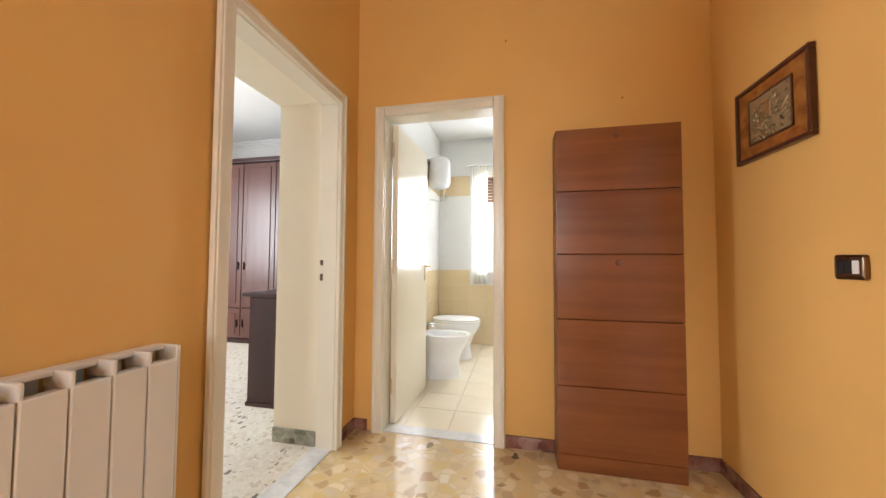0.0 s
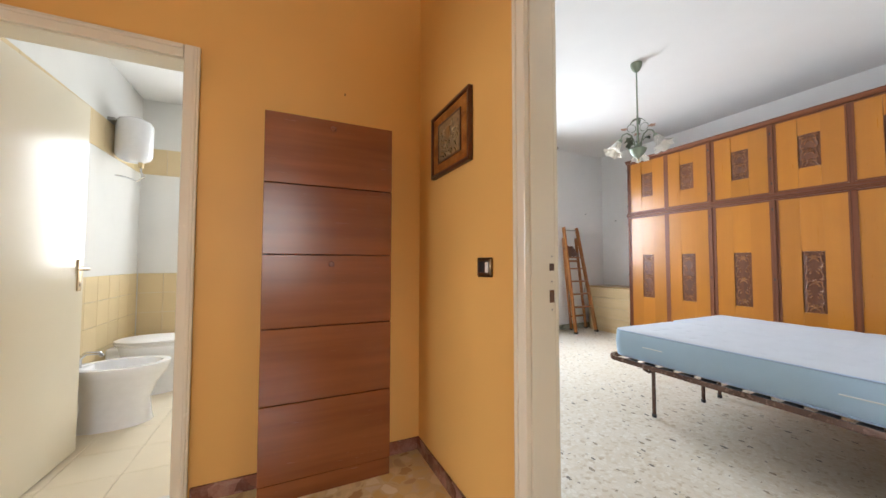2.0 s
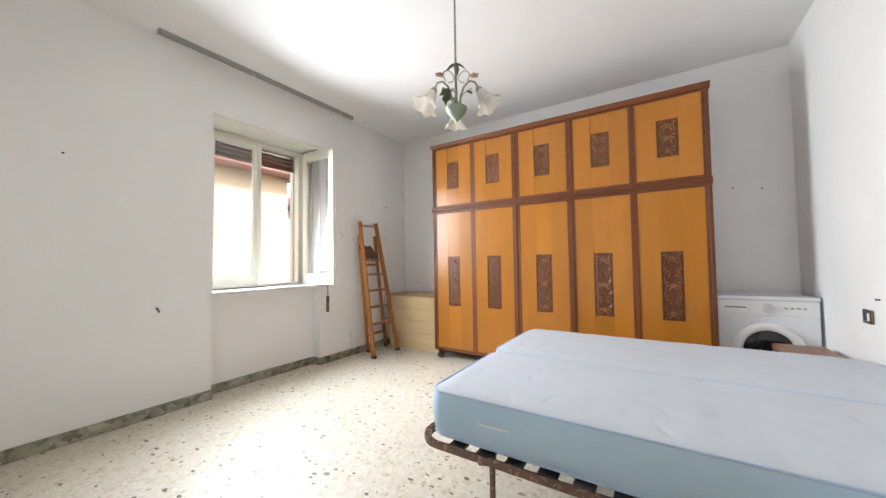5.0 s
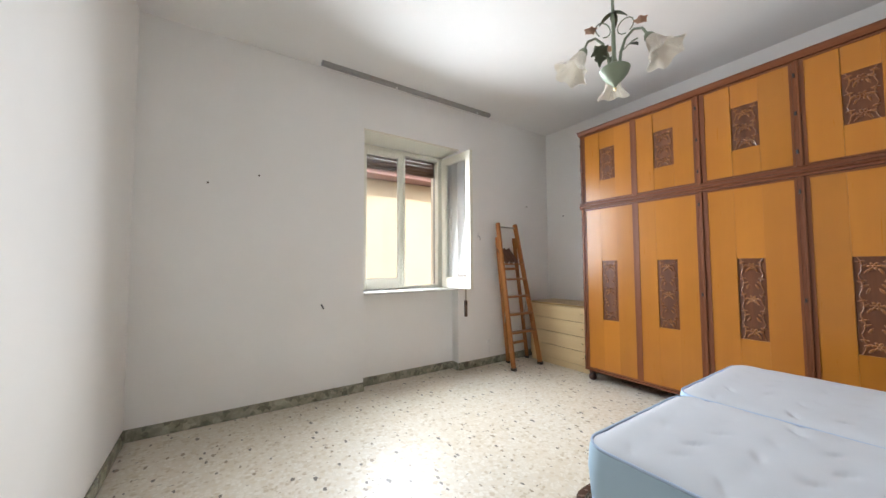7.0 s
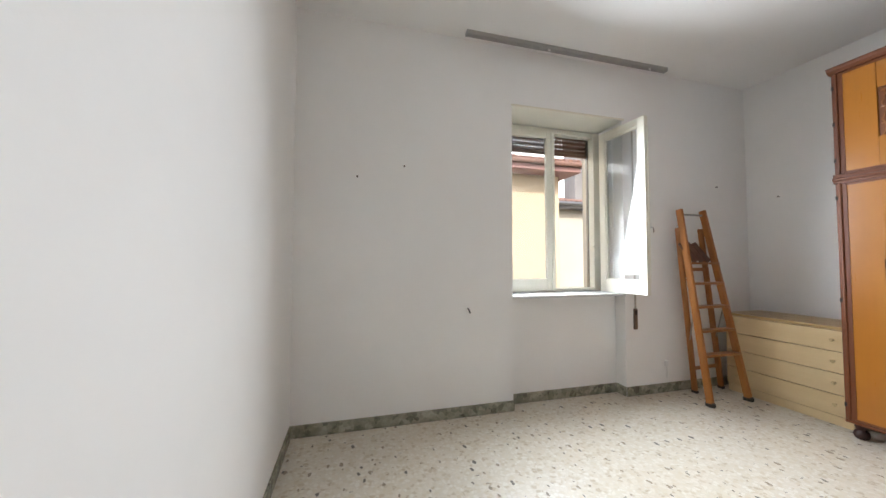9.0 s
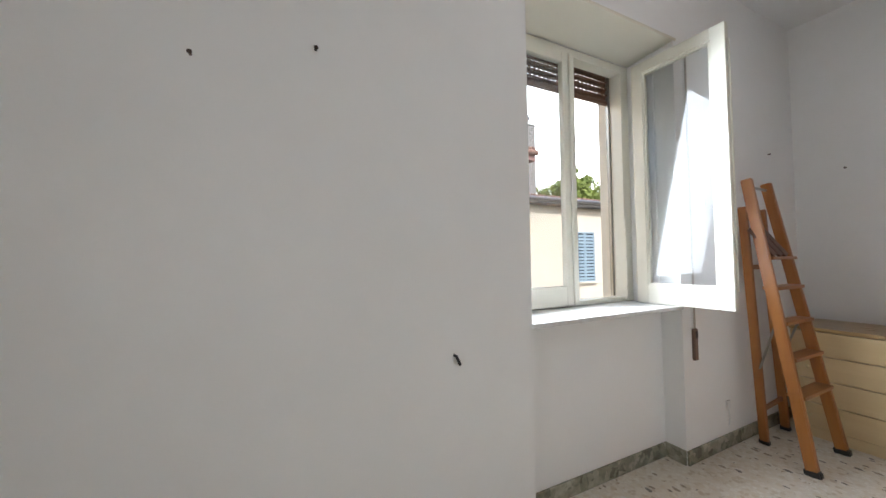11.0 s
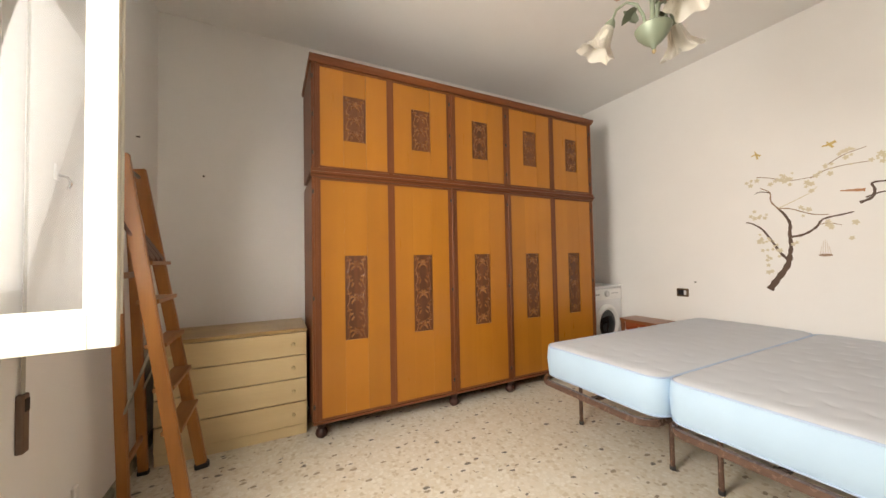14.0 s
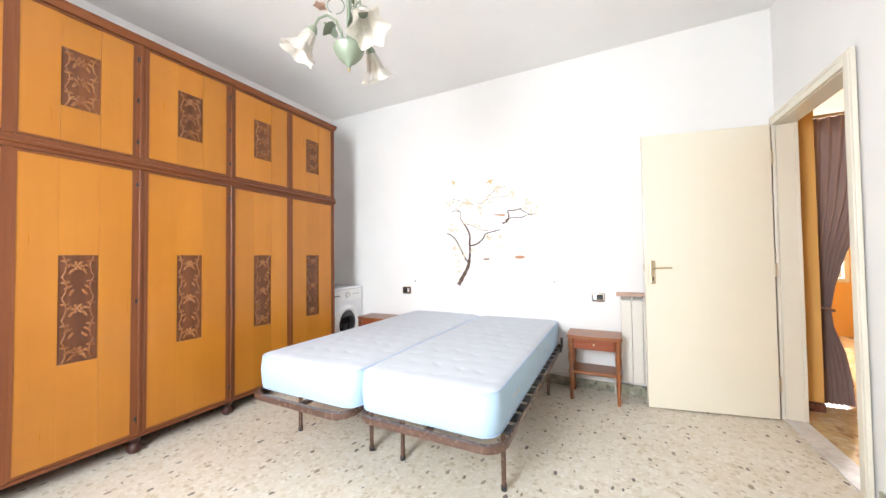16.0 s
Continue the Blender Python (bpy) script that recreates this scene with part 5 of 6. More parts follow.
# ---- wall sticker: a blossoming branch ----
def sticker():
    top = thing("wall_sticker", "printed wall sticker of a blossoming branch with hanging cages", "wall sticker", pose(3.40, 0.50, 1.40))
    layer = [0]

    def at(u, v):
        k = 0.00210 - 0.00000055 * u
        return (3.655 - (u - 170) * (0.00195 - 3e-7 * (u - 170)) - 3.40, 0.887 + (635 - v) * k - 1.40)

    def strip(points, w0, w1, material, name):
        layer[0] += 1
        y = 0.0012 + 0.00012 * layer[0]
        pts = [at(*p) for p in points]
        fine = []
        for i in range(len(pts) - 1):
            p0, p1, p2, p3 = (Vector(pts[max(0, min(len(pts) - 1, i + j))]) for j in (-1, 0, 1, 2))
            for s in range(6):
                t = s / 6
                fine.append(0.5 * ((2 * p1) + (p2 - p0) * t + (2 * p0 - 5 * p1 + 4 * p2 - p3) * t * t + (3 * p1 - p0 - 3 * p2 + p3) * t**3))
        fine.append(Vector(pts[-1]))
        bm = bmesh.new()
        rows = []
        for i, p in enumerate(fine):
            d = (fine[min(i + 1, len(fine) - 1)] - fine[max(i - 1, 0)]).normalized()
            wv = (w0 + (w1 - w0) * i / (len(fine) - 1)) * (1 + 0.18 * math.sin(i * 1.7))
            rows.append([bm.verts.new((p.x - d.y * wv, y, p.y + d.x * wv)), bm.verts.new((p.x + d.y * wv, y, p.y - d.x * wv))])
        for a, b in zip(rows, rows[1:]):
            bm.faces.new((a[0], a[1], b[1], b[0]))
        return part(name, bm, material, top)

    strip([(166, 640), (190, 600), (222, 545), (232, 500)], 0.022, 0.016, STICKER_DARK, "trunk")
    strip([(228, 520), (236, 470), (234, 420), (236, 380), (222, 345), (205, 322)], 0.013, 0.007, STICKER_DARK, "branch")
    strip([(226, 520), (205, 495), (175, 440), (150, 400), (120, 378), (98, 372)], 0.010, 0.004, STICKER_DARK, "branch")
    strip([(235, 432), (275, 422), (310, 395), (330, 365), (385, 348), (410, 340)], 0.009, 0.004, STICKER_DARK, "branch")
    strip([(205, 320), (240, 322), (300, 345), (345, 348)], 0.004, 0.003, STICKER_MID, "twig")
    strip([(205, 322), (182, 290), (180, 255), (150, 235)], 0.006, 0.003, STICKER_MID, "twig")
    strip([(180, 255), (150, 250), (130, 258)], 0.004, 0.002, STICKER_DARK, "twig")
    strip([(425, 308), (455, 290), (462, 262), (458, 238), (500, 232), (540, 218)], 0.009, 0.004, STICKER_DARK, "branch")
    strip([(440, 290), (480, 272), (530, 270), (565, 255), (612, 246)], 0.005, 0.003, STICKER_DARK, "branch")
    strip([(520, 222), (555, 240), (590, 255)], 0.004, 0.002, STICKER_DARK, "twig")
    strip([(140, 190), (180, 196), (230, 212), (280, 208), (318, 200)], 0.003, 0.002, STICKER_MID, "twig")
    strip([(300, 208), (345, 180), (400, 166), (455, 160)], 0.003, 0.002, STICKER_MID, "twig")
    strip([(345, 165), (390, 130), (448, 106)], 0.003, 0.002, STICKER_MID, "twig")
    strip([(205, 318), (255, 290), (300, 262), (318, 240)], 0.003, 0.002, STICKER_PALE, "twig")
    strip([(318, 385), (345, 380), (378, 388)], 0.003, 0.002, STICKER_MID, "twig")
    strip([(378, 262), (405, 262), (440, 262)], 0.003, 0.011, STICKER_RUST, "leaf")
    strip([(126, 104), (140, 98), (156, 104)], 0.003, 0.008, GOLD, "leaf")
    strip([(138, 84), (143, 98), (146, 116)], 0.003, 0.007, GOLD, "leaf")
    strip([(336, 92), (355, 86), (374, 76)], 0.004, 0.010, GOLD, "leaf")
    strip([(350, 76), (356, 86), (366, 98)], 0.003, 0.008, GOLD, "leaf")
    for u, v, s in ((332, 500, 1.0), (520, 483, 1.45)):
        x, z = at(u, v)
        layer[0] += 1
        y = 0.0012 + 0.00012 * layer[0]
        bm = bmesh.new()
        for k in range(5):
            xx = x + (k - 2) * 0.014 * s
            hgt = (0.11 - 0.012 * (k - 2) ** 2) * s
            vs = [bm.verts.new(q) for q in ((xx - 0.0016, y, z), (xx + 0.0016, y, z), (xx + 0.0016 + (x - xx) * 0.35, y, z + hgt), (xx - 0.0016 + (x - xx) * 0.35, y, z + hgt))]
            bm.faces.new(vs)
        cage = part("cage", bm, STICKER_CAGE, top, "printed pale cage")
        bm = bmesh.new()
        seg = 16
        bm.faces.new([bm.verts.new((x + 0.036 * s * math.cos(2 * math.pi * k / seg), y + 0.0004, z + 0.010 * s * math.sin(2 * math.pi * k / seg))) for k in range(seg)])
        part("cage_base", bm, STICKER_RUST if s > 1.2 else STICKER_MID, cage)
    rnd = random.Random(12)
    for i, (u, v, spread, n) in enumerate(((135, 345, 26, 9), (150, 440, 26, 9), (185, 480, 28, 10), (170, 520, 20, 5), (175, 575, 14, 3), (125, 215, 22, 6), (235, 190, 34, 9), (300, 240, 26, 6), (340, 180, 30, 7), (400, 130, 36, 9), (470, 150, 26, 6), (560, 190, 26, 7), (600, 235, 20, 6), (415, 375, 10, 3), (250, 455, 12, 2), (280, 330, 22, 5), (350, 385, 20, 4), (210, 200, 26, 6), (395, 440, 10, 2))):
        layer[0] += 1
        y = 0.0012 + 0.00012 * layer[0]
        bm = bmesh.new()
        for k in range(n):
            x, z = at(u + rnd.gauss(0, spread * 0.5), v + rnd.gauss(0, spread * 0.5))
            r = rnd.uniform(0.007, 0.016)
            turn = rnd.uniform(0, 6)
            bm.faces.new([bm.verts.new((x + r * (1 + 0.35 * math.cos(5 * a)) * math.cos(a + turn), y + 0.00001 * k, z + r * (1 + 0.35 * math.cos(5 * a)) * math.sin(a + turn))) for a in [2 * math.pi * q / 20 for q in range(20)]])
        part("blossom", bm, STICKER_PALE, top, "printed pale blossom")
    return top


sticker()


# ---- bedroom window ----
def sash(parent, name, w, h, bottom, flip=1):
    """A glazed sash. Local: hinge at x 0, runs along flip * x, thickness in y, foot at z 0."""
    s, t = 0.068, 0.042

    def bar(a, b, z0, z1):
        lo, hi = sorted((flip * a, flip * b))
        return (lo, hi, -t / 2, t / 2, z0, z1)

    for a, b, z0, z1 in ((0, s, 0, h), (w - s, w, 0, h)):
        part(name + "_stile", box(*bar(a, b, z0, z1), 0.005, 2), WINDOW_PAINT, parent)
    for z0, z1 in ((0, bottom), (h - s, h)):
        part(name + "_rail", box(*bar(s - 0.001, w - s + 0.001, z0, z1), 0.004, 2), WINDOW_PAINT, parent)
    bm = bmesh.new()
    for row in ((s, s + 0.012, bottom, h - s), (w - s - 0.012, w - s, bottom, h - s), (s + 0.012, w - s - 0.012, bottom, bottom + 0.012), (s + 0.012, w - s - 0.012, h - s - 0.012, h - s)):
        lo, hi = sorted((flip * row[0], flip * row[1]))
        box(lo, hi, -0.012, 0.014, row[2], row[3], bm=bm)
    part("glazing_bead", bm, WINDOW_PAINT, parent)
    lo, hi = sorted((flip * (s + 0.002), flip * (w - s - 0.002)))
    pane = part("pane", box(lo, hi, -0.002, 0.002, bottom + 0.002, h - s - 0.002), GLASS, parent, "clear window glass")
    pane.visible_shadow = False
    return parent


def bedroom_window():
    top = thing("window_1", "white painted casement window with a fixed glazed sash", "window", pose(3.33, 5.068, 0.892))
    tagged(top, kind="structure")
    z1 = 1.566
    for x0, x1 in ((-0.53, -0.487), (0.475, 0.546)):
        part("frame_jamb", box(x0, x1, -0.02, 0.055, 0.02, z1, 0.004, 2), WINDOW_PAINT, top)
    part("frame_head", box(-0.487, 0.475, -0.02, 0.055, 1.515, z1, 0.004, 2), WINDOW_PAINT, top)
    part("frame_foot", box(-0.487, 0.475, -0.016, 0.06, 0.02, 0.048, 0.004, 2), WINDOW_PAINT, top)
    part("track", box(-0.487, 0.475, 0.06, 0.085, 0.02, 0.032), STEEL, top)
    w, h, s, b = 0.50, 1.498, 0.068, 0.115
    ox, oy, oz = -0.487, -0.018, 0.026
    bm = bmesh.new()
    for row in ((0, s, 0, h), (w - s, w, 0, h), (s, w - s, 0, b), (s, w - s, h - s, h)):
        box(ox + row[0], ox + row[1], oy - 0.02, oy + 0.02, oz + row[2], oz + row[3], 0.004, 1, bm=bm)
    closed = part("closed_sash", bm, WINDOW_PAINT, top, "closed white sash")
    part("cover_strip", box(-0.012, 0.024, -0.052, -0.0385, 0.03, 1.515, 0.004, 2), WINDOW_PAINT, closed, "cover strip of the closed sash")
    pane = part("pane", box(ox + s - 0.006, ox + w - s + 0.006, oy - 0.002, oy + 0.002, oz + b - 0.006, oz + h - s + 0.006), GLASS, closed, "clear window glass")
    pane.visible_shadow = False
    return top


bedroom_window()
leaf = thing("window_2", "white painted window sash swung open into the room", "window", pose(3.835, 4.982, 0.912, 0, 0, -86))
tagged(leaf, kind="structure")
sash(leaf, "sash", 0.496, 1.498, 0.112)
part("bolt_rod", tube([(0.499, 0.012, 0.10), (0.499, 0.012, 1.41)], 0.005, 8), WINDOW_PAINT, leaf, "painted espagnolette rod")
lever = part("catch", tube([(0.02, 0.022, 0.62), (0.02, 0.04, 0.62), (0.045, 0.046, 0.60), (0.07, 0.046, 0.60)], 0.007, 8), WINDOW_PAINT, leaf, "painted window catch", True)
for z in (0.15, 0.75, 1.35):
    part("hinge", tube([(-0.006, 0.0, z - 0.04), (-0.006, 0.0, z + 0.04)], 0.007, 8), WINDOW_PAINT, leaf)
rod = thing("window_bolt", "cream painted bolt rod on the window jamb", "window bolt", pose(3.795, 5.035, 0.94))
part("rod", tube([(0, 0, 0.0), (0, 0, 0.5)], 0.006, 8), WINDOW_PAINT, rod)
part("knob", tube([(0, 0, 0.40), (-0.03, -0.02, 0.40), (-0.045, -0.03, 0.40)], 0.007, 8), WINDOW_PAINT, rod, "", True)
for z in (0.06, 0.25, 0.46):
    part("bracket", box(-0.012, 0.014, -0.008, 0.012, z - 0.012, z + 0.012, 0.002, 1), WINDOW_PAINT, rod)

sill = box(2.784, 3.883, 4.748, 4.88, 0.888, 0.91, 0.004, 2)
box(2.802, 3.874, 4.88, 5.125, 0.8905, 0.91, 0.002, 1, bm=sill)
structure("window_sill", sill, PALE_MARBLE, "pale marble window sill", "window sill")
structure("window_sill_outer", box(2.84, 3.85, 5.127, 5.30, 0.862, 0.888, 0.004, 2), PALE_MARBLE, "pale marble outer sill", "window sill")
# sloping lid of the shutter box
bm = bmesh.new()
lid = [(2.7835, 4.757, 2.476), (3.8835, 4.757, 2.476), (3.8835, 5.044, 2.460), (2.7835, 5.044, 2.460)]
lo = [bm.verts.new(p) for p in lid]
hi = [bm.verts.new((x, y, z + 0.012)) for x, y, z in lid]
for f in ((lo[0], lo[1], lo[2], lo[3]), (hi[3], hi[2], hi[1], hi[0])):
    bm.faces.new(f)
for i in range(4):
    bm.faces.new((lo[i], hi[i], hi[(i + 1) % 4], lo[(i + 1) % 4]))
structure("shutter_box_lid", bm, WINDOW_PAINT, "cream painted shutter box lid", "shutter box")
trim = bmesh.new()
box(2.776, 3.905, 4.752, 4.7595, 2.478, 2.492, 0.002, 1, bm=trim)
structure("trim_niche", trim, TRIM, "thin cream strip over the window niche", "trim")


def roller_shutter():
    top = thing("roller_shutter", "brown roller shutter nearly fully raised", "roller shutter", pose(3.345, 5.165, 2.268))
    for i in range(4):
        z = 0.045 * i
        bm = bmesh.new()
        # each slat: a curved lath with a row of light slots above it
        pts = [(-0.006, 0.0), (0.004, 0.008), (0.006, 0.018), (0.004, 0.028), (-0.006, 0.036)]
        for (ya, za), (yb, zb) in zip(pts, pts[1:]):
            vs = [bm.verts.new(v) for v in ((-0.485, ya, z + za), (0.485, ya, z + za), (0.485, yb, z + zb), (-0.485, yb, z + zb))]
            bm.faces.new(vs)
        bmesh.ops.remove_doubles(bm, verts=bm.verts, dist=1e-5)
        bmesh.ops.solidify(bm, geom=list(bm.faces), thickness=0.004)
        lath = part("slat", bm, SHUTTER, top, "brown shutter slat")
        links = bmesh.new()
        n = 26
        for k in range(n):
            x = -0.48 + 0.96 * (k + 0.5) / n
            box(x - 0.007, x + 0.007, -0.007, -0.002, z + 0.0355, z + 0.0455, bm=links)
        tagged(part("slat_links", links, SHUTTER, lath), kind="stuff")
    part("bottom_bar", box(-0.485, 0.485, -0.008, 0.008, -0.03, -0.002, 0.003, 1), SHUTTER, top)
    return top


roller_shutter()
for x in (2.865, 3.825):
    structure("shutter_guide", box(x - 0.012, x + 0.012, 5.15, 5.17, 0.89, 2.46), STEEL, "metal shutter guide rail", "guide rail")
belt = thing("shutter_belt", "grey shutter belt with a dark winder on the wall", "shutter belt", pose(3.985, 4.76, 0.0))
part("strap", box(-0.009, 0.009, -0.012, -0.010, 0.72, 2.44), cloth("belt_webbing", (0.45, 0.42, 0.36)), belt, "grey woven strap")
part("winder", box(-0.017, 0.017, -0.02, 0.0, 0.585, 0.77, 0.005, 2), plain("winder_brown", (0.16, 0.10, 0.07), 0.4), belt, "brown belt winder")
# solid dark box painted as the shade in the belt slot
part("winder_slot", box(-0.011, 0.011, -0.022, -0.019, 0.715, 0.755), HOLESHADE, belt)

# ---- outside ----
haze = glowing("pale_overcast_sky", (0.93, 0.97, 1.0), 1.6)
structure("backdrop", box(-260, 320, 150, 150.5, -3.3, 170), haze, "pale overcast sky behind the roofs", "backdrop")
structure("ground", box(-300, 300, 5.4, 600, -3.5, -3.3), ASPHALT, "grey street and yard ground", "ground")


def shuttered_window(parent, x, z, w, h, y):
    win = part("window", box(x - w / 2, x + w / 2, y - 0.03, y + 0.02, z, z + h), DARKGLASS, parent, "shuttered window")
    n = 14
    bm = bmesh.new()
    for half in (-1, 1):
        a, b = sorted((x, x + half * w / 2))
        boxes([(a + 0.005, a + 0.05, y - 0.075, y - 0.035, z, z + h), (b - 0.05, b - 0.005, y - 0.075, y - 0.035, z, z + h), (a + 0.05, b - 0.05, y - 0.074, y - 0.036, z, z + 0.06), (a + 0.05, b - 0.05, y - 0.074, y - 0.036, z + h - 0.06, z + h)], bm)
        for i in range(n):
            zz = z + 0.08 + (h - 0.16) * i / n
            box(a + 0.05, b - 0.05, y - 0.066, y - 0.046, zz, zz + (h - 0.16) / n * 0.72, bm=bm)
    part("shutter", bm, BLUESHUTTER, win, "blue-grey louvred shutters")
    part("sill", box(x - w / 2 - 0.06, x + w / 2 + 0.06, y - 0.12, y, z - 0.07, z - 0.005), WHITEFACADE, win)
    return win


def tiled_roof(parent, x0, x1, y0, y1, z, rise, material):
    """A mono-pitch roof with rows of half-round tiles."""
    bm = bmesh.new()
    n = max(4, int((x1 - x0) / 0.24))
    slope = math.atan2(rise, y1 - y0)
    box(x0, x1, y0, y1, z, z + 0.08, bm=bm)
    for v in bm.verts:
        v.co.z += (v.co.y - y0) / (y1 - y0) * rise
    for i in range(n):
        x = x0 + (x1 - x0) * (i + 0.5) / n
        tube([(x, y0 - 0.05, z + 0.09), (x, y1, z + 0.09 + rise)], 0.085, 8, bm)
    return part("roof", bm, material, parent, "weathered clay tile roof")


house = thing("house", "yellow rendered house across the yard", "house", pose(0, 0, -3.3))
part("wall", box(-14, 7.4, 10.9, 19.0, 0, 7.0), YELLOW, house, "yellow rendered wall")
part("eave", box(-14.3, 7.75, 10.35, 19.2, 7.0, 7.16, 0.02, 1), EAVE, house, "pinkish eave slab")
part("gutter", tube([(-14.3, 10.3, 7.2), (7.75, 10.3, 7.2)], 0.07, 10), ROOFTILE, house, "brown gutter", True)
tiled_roof(house, -14.3, 7.75, 10.35, 15.0, 7.17, 1.5, ROOFTILE)

low = thing("house", "low white house with a blue shuttered window", "house", pose(0, 0, -3.3))
part("wall", box(7.5, 34.0, 13.2, 20.0, 0, 6.45), WHITEFACADE, low, "off-white rendered wall")
part("eave", box(7.4, 34.2, 12.85, 20.2, 6.45, 6.56, 0.02, 1), CONCRETE, low, "grey eave slab")
part("gutter", tube([(7.4, 12.8, 6.62), (34.2, 12.8, 6.62)], 0.075, 10), GUTTER, low, "zinc gutter", True)
tiled_roof(low, 7.4, 34.2, 12.9, 17.5, 6.58, 1.1, ROOFTILE)
for x in (12.6, 18.4, 24.0):
    shuttered_window(low, x, 3.55, 1.05, 1.95, 13.2)
stack = part("chimney", box(10.72, 11.5, 14.6, 15.4, 6.8, 10.05, 0.02, 1), CONCRETE, low, "grey rendered chimney")
part("chimney_cap", box(10.69, 11.53, 14.57, 15.43, 10.05, 10.12, 0.01, 1), CONCRETE, stack)
part("chimney_cowl", lathe([(0.28, 10.12), (0.28, 10.4), (0.36, 10.42), (0.30, 10.6), (0.12, 10.75)], 14, at=(11.1, 15.0)), GUTTER, stack, "round metal cowl", True)


def tree(x, y, z, h, r, seed, name="tree"):
    top = thing(name, "leafy green tree behind the low house", "tree", pose(x, y, z), "trees beyond the roofs")
    rnd = random.Random(seed)
    bm = tube([(0, 0, 0), (0.1, 0.05, h * 0.3), (-0.05, 0.1, h * 0.55), (0.0, 0.0, h * 0.85)], [0.28, 0.22, 0.15, 0.04], 9)
    for i in range(9):
        a, t = rnd.uniform(0, 6.28), rnd.uniform(0.4, 0.75)
        rr = r * rnd.uniform(0.5, 0.9)
        tube([(0, 0, h * t), (rr * 0.5 * math.cos(a), rr * 0.5 * math.sin(a), h * t + 0.5), (rr * math.cos(a), rr * math.sin(a), h * t + 1.1)], [0.09, 0.06, 0.02], 6, bm)
    part("trunk", bm, BARK, top, "brown trunk with limbs", True)
    rs = np.random.RandomState(seed)
    clumps = [(rs.normal(0, 0.45) * r, rs.normal(0, 0.45) * r, h * 0.74 + min(0.10, rs.normal(0, 0.09)) * h, rs.uniform(0.45, 0.9)) for _ in range(46)]
    verts, faces = [], []
    for cx, cy, cz, cr in clumps:
        for _ in range(190):
            d = rs.normal(size=3)
            d /= np.linalg.norm(d)
            p = np.array((cx, cy, cz)) + d * cr * rs.uniform(0.55, 1.05)
            u = rs.normal(size=3)
            u /= np.linalg.norm(u)
            v = np.cross(u, d)
            v /= np.linalg.norm(v) + 1e-6
            s = rs.uniform(0.09, 0.19)
            i = len(verts)
            verts += [tuple(p - u * s), tuple(p - v * s * 0.6), tuple(p + u * s), tuple(p + v * s * 0.6)]
            faces.append((i, i + 1, i + 2, i + 3))
    me = bpy.data.meshes.new("crown")
    me.from_pydata(verts, [], faces)
    me.materials.append(LEAVES)
    crown = new("crown", me)
    crown.parent = top
    tagged(crown, "crown of small green leaves")
    return top


tree(22.6, 24.0, -3.3, 12.6, 3.2, 2)
tree(29.5, 24.5, -3.3, 10.2, 2.6, 6)
tree(26.0, 26.5, -3.3, 12.0, 3.0, 9)


# ---- hall ----
def shoe_cabinet():
    x0, x1, y0, y1, h = 0.219, 0.826, 2.25, 2.404, 1.80
    top = thing("shoe_cabinet", "tall slim red-brown laminate shoe cabinet with five flaps", "shoe cabinet", pose((x0 + x1) / 2, y0, 0))
    w, d = x1 - x0, y1 - y0
    part("body", boxes([(-w / 2, -w / 2 + 0.016, 0.018, d, 0, h), (w / 2 - 0.016, w / 2, 0.018, d, 0, h), (-w / 2 + 0.016, w / 2 - 0.016, d - 0.006, d, 0, h), (-w / 2 + 0.016, w / 2 - 0.016, 0.018, d - 0.006, h - 0.016, h)]), SHOESIDE, top)
    part("plinth", box(-w / 2 + 0.001, w / 2 - 0.001, 0.006, 0.018, 0.0, 0.083, 0.001, 1), SHOEWOOD, top, "red-brown plinth")
    zs = (0.086, 0.438, 0.784, 1.127, 1.462, 1.799)
    for i, (a, b) in enumerate(zip(zs, zs[1:])):
        flap = part("flap", box(-w / 2 + 0.001, w / 2 - 0.001, 0.0, 0.017, a + 0.002, b - 0.002, 0.002, 1), SHOEWOOD, top, "red-brown tilting flap")
        if i in (2, 4):
            part("knob", tube([(0.0, 0.0, b - 0.045), (0.0, -0.006, b - 0.045), (0.0, -0.012, b - 0.045)], [0.012, 0.014, 0.010], 12), SHOESIDE, flap, "small round wooden knob", True)
    return top


shoe_cabinet()


